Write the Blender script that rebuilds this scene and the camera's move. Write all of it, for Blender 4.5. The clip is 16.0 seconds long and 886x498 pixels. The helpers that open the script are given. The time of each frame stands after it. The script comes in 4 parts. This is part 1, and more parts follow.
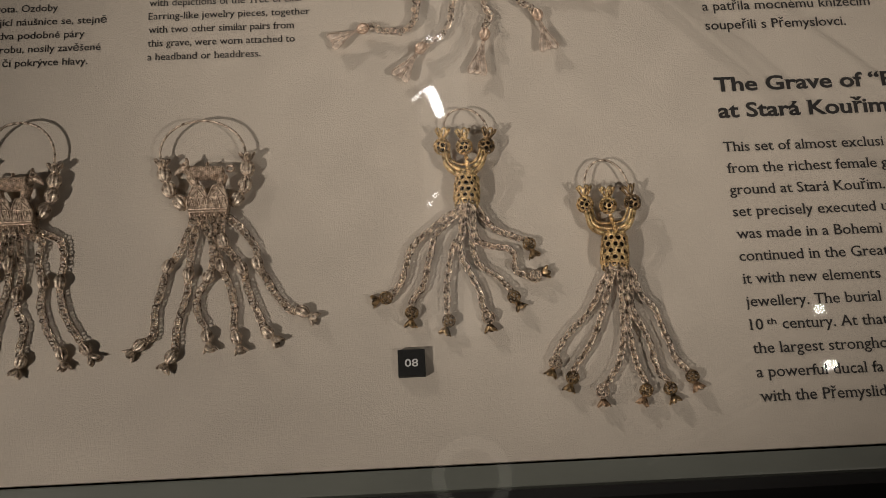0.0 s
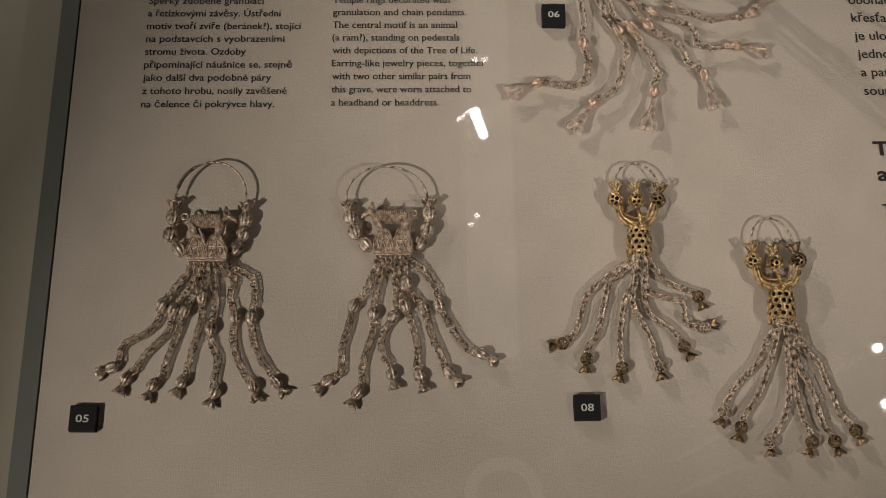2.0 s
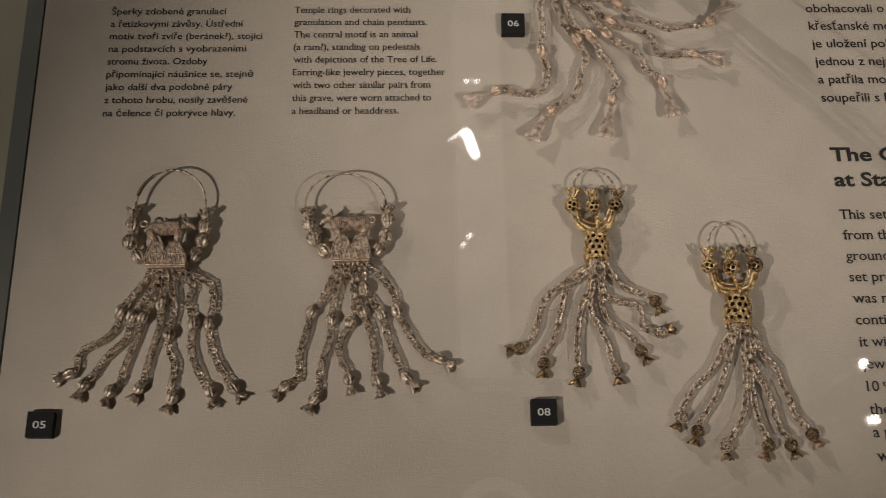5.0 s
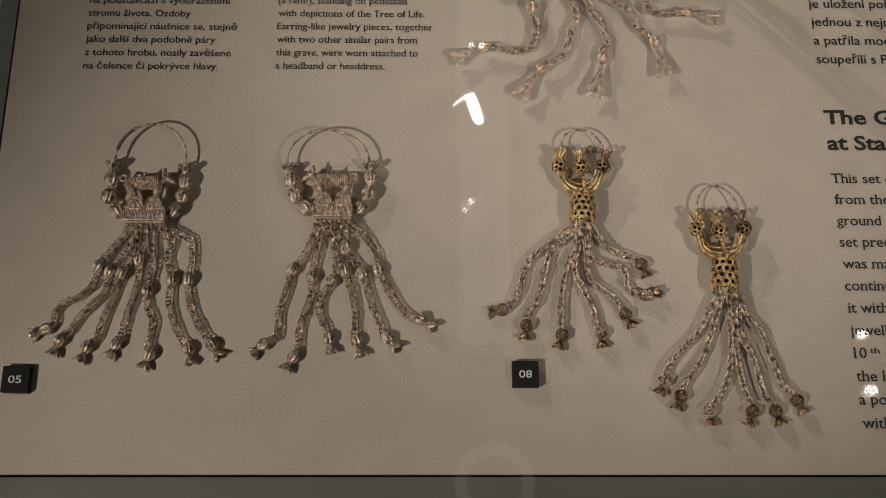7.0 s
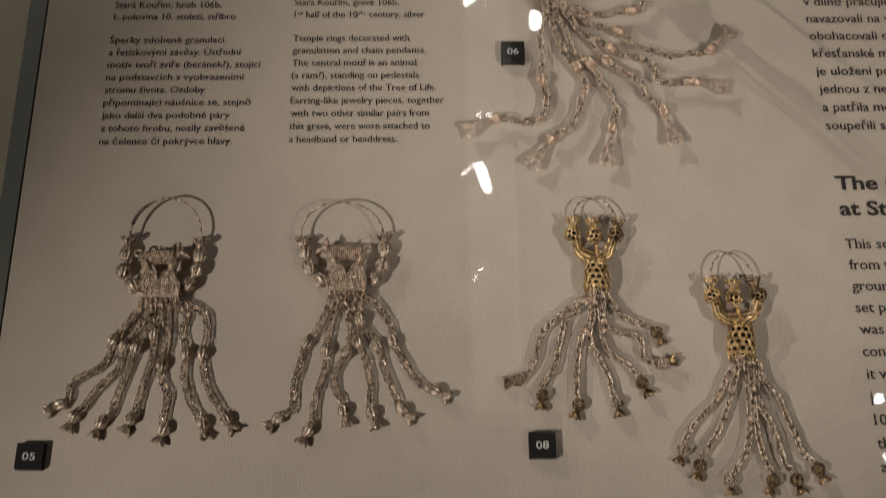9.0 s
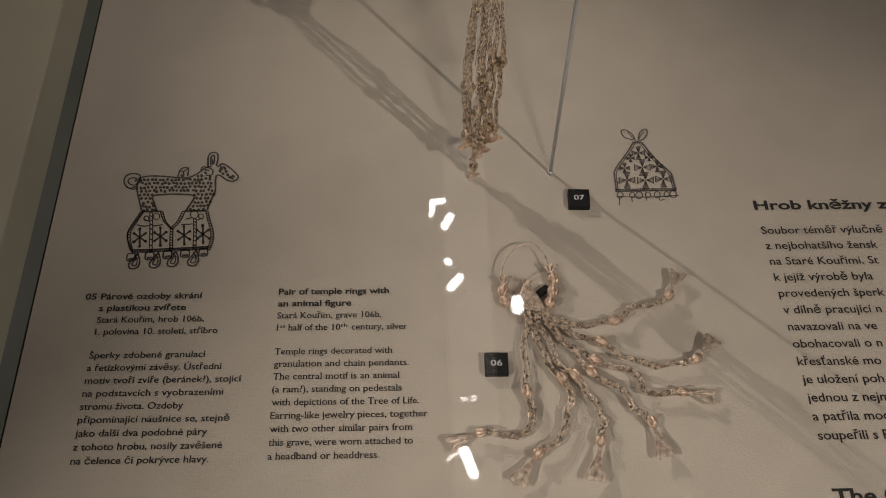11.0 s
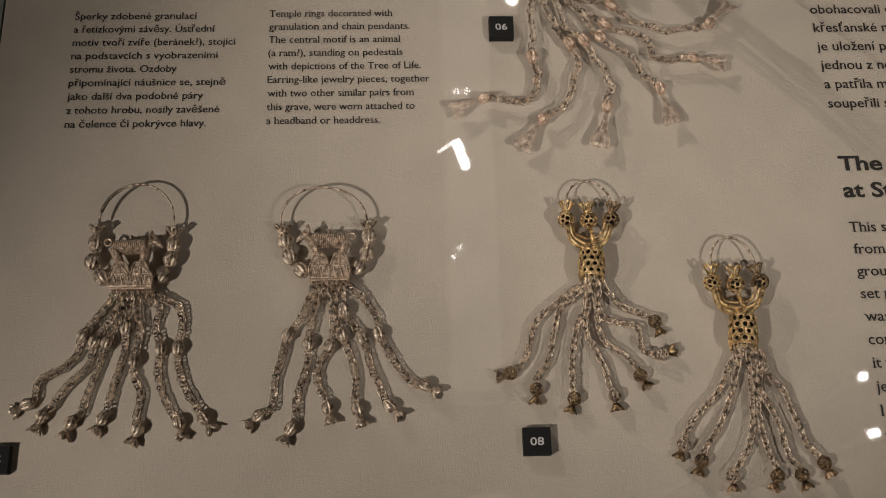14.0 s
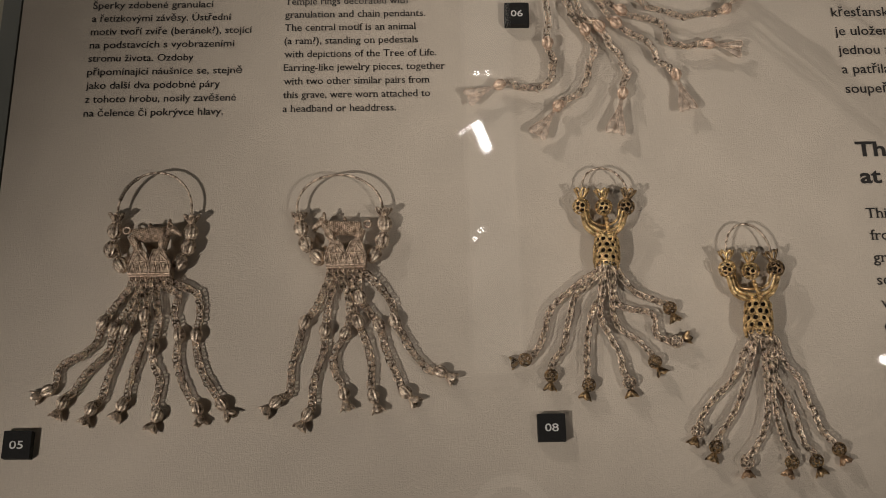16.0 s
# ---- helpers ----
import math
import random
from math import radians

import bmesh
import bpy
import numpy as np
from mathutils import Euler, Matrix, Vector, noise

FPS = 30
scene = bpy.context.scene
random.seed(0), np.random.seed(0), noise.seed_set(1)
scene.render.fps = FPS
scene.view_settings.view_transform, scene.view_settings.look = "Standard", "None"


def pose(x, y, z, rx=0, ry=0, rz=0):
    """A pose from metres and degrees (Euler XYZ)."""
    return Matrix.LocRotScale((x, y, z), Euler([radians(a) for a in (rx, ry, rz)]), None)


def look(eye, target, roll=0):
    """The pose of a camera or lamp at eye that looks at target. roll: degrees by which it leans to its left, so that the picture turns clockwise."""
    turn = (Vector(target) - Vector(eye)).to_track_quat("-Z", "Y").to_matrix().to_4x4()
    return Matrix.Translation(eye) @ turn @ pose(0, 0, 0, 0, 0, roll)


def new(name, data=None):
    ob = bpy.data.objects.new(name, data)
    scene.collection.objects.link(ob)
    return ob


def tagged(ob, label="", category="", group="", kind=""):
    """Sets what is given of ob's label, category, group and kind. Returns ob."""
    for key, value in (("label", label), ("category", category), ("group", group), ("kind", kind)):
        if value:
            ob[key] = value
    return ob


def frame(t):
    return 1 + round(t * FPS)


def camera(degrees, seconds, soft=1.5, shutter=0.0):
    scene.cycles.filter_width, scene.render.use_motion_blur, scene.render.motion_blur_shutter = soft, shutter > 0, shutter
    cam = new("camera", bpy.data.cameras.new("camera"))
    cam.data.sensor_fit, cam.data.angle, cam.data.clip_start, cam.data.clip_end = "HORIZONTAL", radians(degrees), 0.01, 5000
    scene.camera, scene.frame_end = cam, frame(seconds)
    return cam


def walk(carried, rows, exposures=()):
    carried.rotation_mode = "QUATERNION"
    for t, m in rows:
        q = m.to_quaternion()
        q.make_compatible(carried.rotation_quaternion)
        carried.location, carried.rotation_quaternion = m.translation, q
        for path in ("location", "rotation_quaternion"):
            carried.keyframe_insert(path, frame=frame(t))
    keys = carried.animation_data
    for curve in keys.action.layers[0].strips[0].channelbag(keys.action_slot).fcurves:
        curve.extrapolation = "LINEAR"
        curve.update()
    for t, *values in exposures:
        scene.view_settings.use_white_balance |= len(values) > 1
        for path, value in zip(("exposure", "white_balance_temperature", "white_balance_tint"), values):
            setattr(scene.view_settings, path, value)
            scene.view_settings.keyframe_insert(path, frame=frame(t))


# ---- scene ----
cam = camera(43.56, 16.0, soft=0.5, shutter=0.45)
PATH = [
    (0, (0.115, -0.2427, 0.4681), (0.1502, 0.0508, -0.4872), 4.08),
    (0.5, (0.1038, -0.2411, 0.477), (0.1351, 0.0555, -0.4775), 4.30),
    (1, (0.0608, -0.2377, 0.4905), (0.1035, 0.0611, -0.4628), 7.19),
    (1.5, (0.042, -0.2321, 0.4912), (0.0759, 0.0703, -0.4614), 5.87),
    (2, (0.0388, -0.2323, 0.4915), (0.0668, 0.073, -0.4604), 4.69),
    (2.5, (0.0432, -0.2357, 0.492), (0.069, 0.0743, -0.4584), 4.07),
    (3, (0.0442, -0.2379, 0.4933), (0.0718, 0.0751, -0.456), 4.21),
    (3.5, (0.0453, -0.24, 0.4938), (0.0729, 0.0766, -0.4544), 4.03),
    (4, (0.0482, -0.2398, 0.4945), (0.0715, 0.08, -0.4527), 3.24),
    (4.5, (0.0503, -0.2376, 0.4959), (0.0746, 0.0839, -0.4507), 3.49),
    (5, (0.0581, -0.2411, 0.4918), (0.0862, 0.0844, -0.4533), 4.18),
    (5.2, (0.0635, -0.2399, 0.4907), (0.0905, 0.0789, -0.4568), 4.19),
    (7.5, (0.0688, -0.2422, 0.4829), (0.0897, 0.0539, -0.472), 4.16),
    (8, (0.0681, -0.2402, 0.4854), (0.0856, 0.0551, -0.4698), 3.47),
    (8.5, (0.0671, -0.2412, 0.4855), (0.0803, 0.0647, -0.4664), 2.53),
    (9, (0.0668, -0.2408, 0.4839), (0.0807, 0.114, -0.4509), 1.71),
    (9.5, (0.0677, -0.2265, 0.4777), (0.0933, 0.2015, -0.4257), 2.27),
    (9.7, (0.0701, -0.2176, 0.4788), (0.0969, 0.236, -0.412), 1.97),
    (10.75, (0.068, -0.2200, 0.4830), (0.098, 0.3550, -0.3335), 1.8),
    (11.8, (0.0669, -0.2221, 0.4829), (0.097, 0.3109, -0.3626), 1.76),
    (12, (0.0654, -0.2218, 0.4745), (0.0962, 0.2884, -0.3851), 1.98),
    (12.5, (0.0653, -0.2229, 0.4688), (0.0943, 0.2235, -0.4256), 2.45),
    (13, (0.063, -0.2264, 0.4649), (0.0968, 0.1681, -0.4534), 3.67),
    (13.5, (0.0617, -0.2272, 0.4617), (0.0987, 0.1281, -0.4723), 4.74),
    (14, (0.0621, -0.2276, 0.462), (0.0976, 0.1069, -0.4797), 4.84),
    (14.5, (0.0612, -0.2259, 0.4639), (0.0945, 0.0959, -0.4823), 4.72),
    (15, (0.0614, -0.2256, 0.4641), (0.0922, 0.0944, -0.4828), 4.23),
    (15.5, (0.0627, -0.2275, 0.4643), (0.0888, 0.0947, -0.482), 3.36),
    (16, (0.0652, -0.226, 0.4652), (0.0802, 0.093, -0.4824), 1.55),
]
walk(cam, [(t, look(eye, target, roll)) for t, eye, target, roll in PATH])

# ---- light ----
world = bpy.data.worlds.new("room_air")
world.use_nodes = True
world.node_tree.nodes["Background"].inputs[0].default_value = (0.9, 0.95, 1.0, 1)
world.node_tree.nodes["Background"].inputs[1].default_value = 0.02
scene.world = world
scene.view_settings.exposure = 0.0


def spot(name, place, target, watts, colour, cone, blend, size):
    data = bpy.data.lights.new(name, "SPOT")
    data.energy, data.color, data.shadow_soft_size = watts, colour, size
    data.spot_size, data.spot_blend = radians(cone), blend
    ob = new(name, data)
    ob.matrix_world = look(place, target)
    return ob


WARM = (1.0, 0.887, 0.787)
spot("case_light_rear", (-0.53, 0.84, 0.50), (0.350, -0.095, 0), 16.6, WARM, 29.6, 0.9, 0.005)
spot("case_light_side", (0.70, -0.55, 0.90), (0.222, 0.132, 0), 19.8, WARM, 34.8, 1.0, 0.006)
spot("case_light_front", (-0.60, -0.54, 0.85), (0.052, -0.128, 0), 25.4, WARM, 25.6, 1.0, 0.008)
spot("case_light_back_row", (0.30, -0.75, 0.95), (0.080, 0.372, 0), 20.0, WARM, 18.0, 1.0, 0.06)
# unseen fill lamp added to brighten the ledge left of the case
spot("ledge_fill_light", (-0.75, 0.55, 0.70), (-0.38, 0.26, 0), 6.0, WARM, 40, 0.6, 0.01)


# ---- materials ----
def material(name, colour, rough=0.5, metal=0.0, dark=None, spots=40.0, grain=0.0, fine=2000.0, mix=(0.35, 0.7)):
    """A surface with stains between two colours and a fine grain in its relief."""
    m = bpy.data.materials.new(name)
    m.use_nodes = True
    nt = m.node_tree
    n, l = nt.nodes, nt.links
    b = n["Principled BSDF"]
    b.inputs["Roughness"].default_value, b.inputs["Metallic"].default_value = rough, metal
    tex = n.new("ShaderNodeTexCoord")
    big = n.new("ShaderNodeTexNoise")
    big.inputs["Scale"].default_value, big.inputs["Detail"].default_value = spots, 6
    l.new(tex.outputs["Object"], big.inputs["Vector"])
    ramp = n.new("ShaderNodeMapRange")
    ramp.inputs["From Min"].default_value, ramp.inputs["From Max"].default_value = mix
    l.new(big.outputs["Fac"], ramp.inputs["Value"])
    blend = n.new("ShaderNodeMix")
    blend.data_type = "RGBA"
    blend.inputs["A"].default_value = (*(dark or [c * 0.8 for c in colour]), 1)
    blend.inputs["B"].default_value = (*colour, 1)
    l.new(ramp.outputs["Result"], blend.inputs["Factor"])
    l.new(blend.outputs["Result"], b.inputs["Base Color"])
    small = n.new("ShaderNodeTexNoise")
    small.inputs["Scale"].default_value, small.inputs["Detail"].default_value = fine, 3
    l.new(tex.outputs["Object"], small.inputs["Vector"])
    rr = n.new("ShaderNodeMapRange")
    rr.inputs["To Min"].default_value, rr.inputs["To Max"].default_value = max(0.04, rough - 0.12), min(1, rough + 0.15)
    l.new(small.outputs["Fac"], rr.inputs["Value"])
    l.new(rr.outputs["Result"], b.inputs["Roughness"])
    if grain:
        bump = n.new("ShaderNodeBump")
        bump.inputs["Strength"].default_value, bump.inputs["Distance"].default_value = grain, 0.0003
        l.new(small.outputs["Fac"], bump.inputs["Height"])
        l.new(bump.outputs["Normal"], b.inputs["Normal"])
    return m


def linen(name, colour):
    """Matt woven paper: threads both ways, slubs and slight blotches."""
    m = bpy.data.materials.new(name)
    m.use_nodes = True
    nt = m.node_tree
    n, l = nt.nodes, nt.links
    b = n["Principled BSDF"]
    b.inputs["Roughness"].default_value = 0.85
    b.inputs["Specular IOR Level"].default_value = 0.25
    tex = n.new("ShaderNodeTexCoord")

    def noise_at(scale, stretch, detail):
        mp = n.new("ShaderNodeMapping")
        mp.inputs["Scale"].default_value = stretch
        l.new(tex.outputs["Object"], mp.inputs["Vector"])
        t = n.new("ShaderNodeTexNoise")
        t.inputs["Scale"].default_value, t.inputs["Detail"].default_value = scale, detail
        l.new(mp.outputs["Vector"], t.inputs["Vector"])
        return t.outputs["Fac"]

    warp = noise_at(1700, (1, 0.2, 1), 3)
    weft = noise_at(1700, (0.2, 1, 1), 3)
    blot = noise_at(45, (1, 1, 1), 6)
    slub = noise_at(700, (1, 0.8, 1), 4)
    add = n.new("ShaderNodeMath")
    add.operation = "ADD"
    l.new(warp, add.inputs[0])
    l.new(weft, add.inputs[1])
    sl = n.new("ShaderNodeMath")
    sl.operation = "ADD"
    l.new(add.outputs[0], sl.inputs[0])
    l.new(slub, sl.inputs[1])
    tot = n.new("ShaderNodeMath")
    tot.operation = "MULTIPLY_ADD"
    tot.inputs[1].default_value = 1.0
    l.new(blot, tot.inputs[0])
    l.new(sl.outputs[0], tot.inputs[2])
    mr = n.new("ShaderNodeMapRange")
    mr.inputs["From Min"].default_value, mr.inputs["From Max"].default_value = 1.5, 2.5
    l.new(tot.outputs[0], mr.inputs["Value"])
    mixer = n.new("ShaderNodeMix")
    mixer.data_type = "RGBA"
    mixer.inputs["A"].default_value = (*[c * 0.87 for c in colour], 1)
    mixer.inputs["B"].default_value = (*[min(1, c * 1.10) for c in colour], 1)
    l.new(mr.outputs["Result"], mixer.inputs["Factor"])
    l.new(mixer.outputs["Result"], b.inputs["Base Color"])
    bump = n.new("ShaderNodeBump")
    bump.inputs["Strength"].default_value, bump.inputs["Distance"].default_value = 0.55, 0.0002
    l.new(sl.outputs[0], bump.inputs["Height"])
    l.new(bump.outputs["Normal"], b.inputs["Normal"])
    return m


def glowing(name, colour, strength):
    m = bpy.data.materials.new(name)
    m.use_nodes = True
    b = m.node_tree.nodes["Principled BSDF"]
    b.inputs["Base Color"].default_value = (*colour, 1)
    b.inputs["Emission Color"].default_value = (*colour, 1)
    b.inputs["Emission Strength"].default_value = strength
    return m


def pane_glass(name):
    """Clear museum glass: the scene shows through, lamps mirror in it."""
    m = bpy.data.materials.new(name)
    m.use_nodes = True
    n, l = m.node_tree.nodes, m.node_tree.links
    n.remove(n["Principled BSDF"])
    clear, shine, fres, mixer = (n.new(k) for k in ("ShaderNodeBsdfTransparent", "ShaderNodeBsdfGlossy", "ShaderNodeFresnel", "ShaderNodeMixShader"))
    clear.inputs[0].default_value = (0.985, 0.99, 0.985, 1)
    shine.inputs["Roughness"].default_value = 0.008
    fres.inputs["IOR"].default_value = 1.55
    l.new(fres.outputs[0], mixer.inputs[0])
    l.new(clear.outputs[0], mixer.inputs[1])
    l.new(shine.outputs[0], mixer.inputs[2])
    l.new(mixer.outputs[0], n["Material Output"].inputs["Surface"])
    return m


PANEL = linen("beige_linen_paper", (0.56, 0.50, 0.425))
INK = material("black_print", (0.022, 0.020, 0.019), 0.7, dark=(0.03, 0.027, 0.025))
SKETCH = material("grey_print", (0.085, 0.073, 0.066), 0.75)
FADED = material("faded_grey_print", (0.15, 0.13, 0.118), 0.75)
FLEECE = material("matt_granulated_silver", (0.80, 0.65, 0.515), 0.46, 0.64, dark=(0.30, 0.225, 0.165), spots=600, grain=1.0, fine=1500, mix=(0.36, 0.62))
SILVER = material("tarnished_silver", (0.88, 0.75, 0.61), 0.42, 0.78, dark=(0.19, 0.14, 0.105), spots=520, grain=0.9, fine=1800, mix=(0.36, 0.60))
CHAIN = material("dull_silver_wire", (0.90, 0.75, 0.60), 0.34, 0.84, dark=(0.12, 0.088, 0.065), spots=520, fine=2600, mix=(0.36, 0.62))
BRIGHTCHAIN = material("bright_silver_wire", (0.90, 0.76, 0.62), 0.36, 0.82, dark=(0.125, 0.095, 0.07), spots=520, fine=2600, mix=(0.36, 0.58))
PALE = material("pale_rosy_silver", (0.82, 0.69, 0.575), 0.46, 0.60, dark=(0.38, 0.295, 0.23), spots=400, grain=0.6, fine=2000, mix=(0.3, 0.6))
ROSY = material("rosy_gilt_silver", (0.90, 0.70, 0.55), 0.42, 0.66, dark=(0.38, 0.255, 0.175), spots=420, grain=0.6, fine=2000, mix=(0.3, 0.6))
TARNISHED = material("yellowed_tarnished_silver", (0.86, 0.71, 0.53), 0.36, 0.88, dark=(0.20, 0.14, 0.09), spots=420, grain=0.6, fine=2000, mix=(0.36, 0.6))
COPPER = material("worn_coppery_gilding", (0.76, 0.53, 0.35), 0.38, 0.85, dark=(0.12, 0.075, 0.045), spots=420, grain=0.5, fine=2000, mix=(0.36, 0.62))
GOLD = material("worn_gold", (0.96, 0.72, 0.39), 0.33, 0.90, dark=(0.20, 0.12, 0.045), spots=480, grain=0.6, fine=2000, mix=(0.33, 0.58))
BRONZE = material("darkened_gold", (0.62, 0.44, 0.24), 0.38, 0.9, dark=(0.07, 0.05, 0.035), spots=450, grain=0.5, fine=2000, mix=(0.38, 0.65))
TAGBLACK = material("black_plastic", (0.006, 0.006, 0.006), 0.8, grain=0.1)
WHITE = material("white_print", (0.75, 0.75, 0.74), 0.6)
RIM = material("grey_green_lacquer", (0.17, 0.18, 0.155), 0.42, dark=(0.14, 0.15, 0.13), spots=20, grain=0.1, fine=1500)
# black for the gap round the bed and the skirt's painted-in shade
GAPBLACK = material("gap_and_skirt_black", (0.015, 0.014, 0.014), 0.7)
LEDGE = material("olive_beige_paint", (0.60, 0.55, 0.42), 0.6, spots=8)
ROD = material("brushed_steel_rod", (0.74, 0.77, 0.80), 0.4, 0.7, spots=60)
DARKWALL = material("dark_grey_plaster", (0.05, 0.048, 0.045), 0.9, spots=3)
FLOOR = material("grey_stone_floor", (0.20, 0.19, 0.17), 0.6, spots=5)
TRACK = material("white_track_paint", (0.75, 0.73, 0.70), 0.5)
LAMPGLOW = glowing("lamp_glow", (1.0, 0.97, 0.92), 40.0)
DIMGLOW = glowing("dim_lamp_glow", (1.0, 0.96, 0.92), 14.0)
# faint glow added to the rail strip and the overhead ring
BARGLOW = glowing("added_faint_glow", (1.0, 0.9, 0.76), 0.55)
GLASS = pane_glass("clear_glass")
CLEAR = bpy.data.materials.new("clear_glass_inside")
CLEAR.use_nodes = True
CLEAR.node_tree.nodes.remove(CLEAR.node_tree.nodes["Principled BSDF"])
CLEAR.node_tree.links.new(CLEAR.node_tree.nodes.new("ShaderNodeBsdfTransparent").outputs[0], CLEAR.node_tree.nodes["Material Output"].inputs["Surface"])


# ---- mesh helpers ----
class Shape:
    """Vertices and faces gathered in metres."""

    def __init__(self):
        self.v, self.f = [], []

    def add(self, verts, faces):
        k = len(self.v)
        self.v.extend(verts)
        self.f.extend(tuple(k + i for i in face) for face in faces)

    def tube(self, path, radius, sides=6, closed=False, flat=1.0, up=(0, 0, 1)):
        """A round or flattened wire along a path; radius: one number or one for each point."""
        p = [Vector(q) for q in path]
        n = len(p)
        rad = radius if isinstance(radius, (list, tuple)) else [radius] * n
        up = Vector(up)
        verts = []
        for i in range(n):
            a, b = (p[i - 1], p[(i + 1) % n]) if closed else (p[max(i - 1, 0)], p[min(i + 1, n - 1)])
            t = (b - a).normalized()
            side = t.cross(up)
            if side.length < 1e-4:
                side = t.cross(Vector((1, 0, 0.2)))
            side.normalize()
            top = side.cross(t)
            for j in range(sides):
                w = 2 * math.pi * (j + 0.5) / sides
                verts.append(p[i] + rad[i] * (math.cos(w) * side + math.sin(w) * flat * top))
        faces = []
        for i in range(n if closed else n - 1):
            for j in range(sides):
                a, b = i * sides + j, i * sides + (j + 1) % sides
                c, d = ((i + 1) % n) * sides + (j + 1) % sides, ((i + 1) % n) * sides + j
                faces.append((a, b, c, d))
        if not closed:
            faces += [tuple(range(sides))[::-1], tuple((n - 1) * sides + j for j in range(sides))]
        self.add(verts, faces)

    def ring(self, centre, normal, major, wire, seg=10, sides=4, stretch=1.0, along=None):
        """A wire ring; stretch lengthens it towards along."""
        nrm = Vector(normal).normalized()
        a = (Vector(along) if along else nrm.orthogonal())
        a = (a - nrm * a.dot(nrm)).normalized()
        b = nrm.cross(a)
        c = Vector(centre)
        self.tube([c + major * (stretch * math.cos(2 * math.pi * i / seg) * a + math.sin(2 * math.pi * i / seg) * b) for i in range(seg)], wire, sides, True, up=nrm)

    def ball(self, centre, axis, r, length=1.0, lobes=0, depth=0.0, nu=16, nv=8):
        """A bead about an axis, with melon ribs where lobes are given."""
        ax = Vector(axis).normalized()
        e = ax.orthogonal().normalized()
        g = ax.cross(e)
        c = Vector(centre)
        verts = [c + ax * r * length]
        for i in range(1, nv):
            th = math.pi * i / nv
            for j in range(nu):
                ph = 2 * math.pi * j / nu
                q = r * math.sin(th) * (1 - depth * (0.5 - 0.5 * math.cos(lobes * ph)) if lobes else 1)
                verts.append(c + ax * r * length * math.cos(th) + q * (math.cos(ph) * e + math.sin(ph) * g))
        verts.append(c - ax * r * length)
        faces = [(0, 1 + j, 1 + (j + 1) % nu) for j in range(nu)]
        for i in range(nv - 2):
            for j in range(nu):
                a, b = 1 + i * nu + j, 1 + i * nu + (j + 1) % nu
                faces.append((a, a + nu, b + nu, b))
        last = 1 + (nv - 1) * nu
        faces += [(last, last - nu + (j + 1) % nu, last - nu + j) for j in range(nu)]
        self.add(verts, faces)

    def box(self, lo, hi, bevel=0.0):
        bm = bmesh.new()
        bmesh.ops.create_cube(bm, size=1)
        lo, hi = Vector(lo), Vector(hi)
        for q in bm.verts:
            q.co = Vector((lo[k] + (q.co[k] + 0.5) * (hi[k] - lo[k]) for k in range(3)))
        if bevel:
            bmesh.ops.bevel(bm, geom=bm.edges[:], offset=bevel, segments=2, affect="EDGES", profile=0.7)
        bm.verts.index_update()
        self.add([q.co.copy() for q in bm.verts], [tuple(q.index for q in f.verts) for f in bm.faces])
        bm.free()

    def prism(self, outline, z0, z1):
        n = len(outline)
        self.add([Vector((x, y, z0)) for x, y in outline] + [Vector((x, y, z1)) for x, y in outline],
                 [tuple(range(n))[::-1], tuple(range(n, 2 * n))] + [(i, (i + 1) % n, n + (i + 1) % n, n + i) for i in range(n)])

    def petals(self, base, way, count, length, spread, width, turn=0.0, thick=0.36, curl=0.0):
        """Leaf-shaped tongues that open round an axis."""
        ax = Vector(way).normalized()
        e = ax.orthogonal().normalized()
        g = ax.cross(e)
        for i in range(count):
            w = 2 * math.pi * i / count + turn
            out = math.cos(w) * e + math.sin(w) * g
            path = [Vector(base) + ax * length * (s - curl * s ** 3) + out * spread * (0.15 + 0.85 * s ** 1.5) for s in (0, 0.3, 0.6, 0.85, 1.0)]
            self.tube(path, [width * k for k in (0.35, 0.8, 1.0, 0.75, 0.15)], 6, flat=thick, up=out)

    def mesh(self, name, smooth=True):
        me = bpy.data.meshes.new(name)
        me.from_pydata([tuple(q) for q in self.v], [], self.f)
        if smooth:
            me.polygons.foreach_set("use_smooth", [True] * len(me.polygons))
        me.update()
        return me


def part(name, shape, mat, parent, label="", smooth=True):
    ob = new(name, shape.mesh(name, smooth))
    ob.data.materials.append(mat)
    ob.parent = parent
    if label:
        ob["label"] = label
    return ob


def thing(name, shape, mat, label, category, kind="", smooth=False):
    ob = new(name, shape.mesh(name, smooth))
    ob.data.materials.append(mat)
    return tagged(ob, label, category, kind=kind)


def empty(name, place, label, category, group=""):
    ob = new(name)
    ob.location = place
    ob.empty_display_size = 0.01
    return tagged(ob, label, category, group)


def smooth_path(points, per=8):
    """A curve through the points (Catmull-Rom)."""
    p = [Vector(q) for q in points]
    p = [2 * p[0] - p[1]] + p + [2 * p[-1] - p[-2]]
    out = []
    for i in range(1, len(p) - 2):
        for k in range(per):
            t = k / per
            a, b, c, d = p[i - 1], p[i], p[i + 1], p[i + 2]
            out.append(0.5 * (2 * b + (c - a) * t + (2 * a - 5 * b + 4 * c - d) * t * t + (3 * b - a - 3 * c + d) * t ** 3))
    return out + [p[-2].copy()]


MM = 0.001


def mm(x, y, z):
    return Vector((x * MM, y * MM, z * MM))


# ---- the room round the showcase ----
def wall(name, lo, hi, mat, label, category):
    s = Shape()
    s.box(lo, hi)
    return thing(name, s, mat, label, category, "structure")


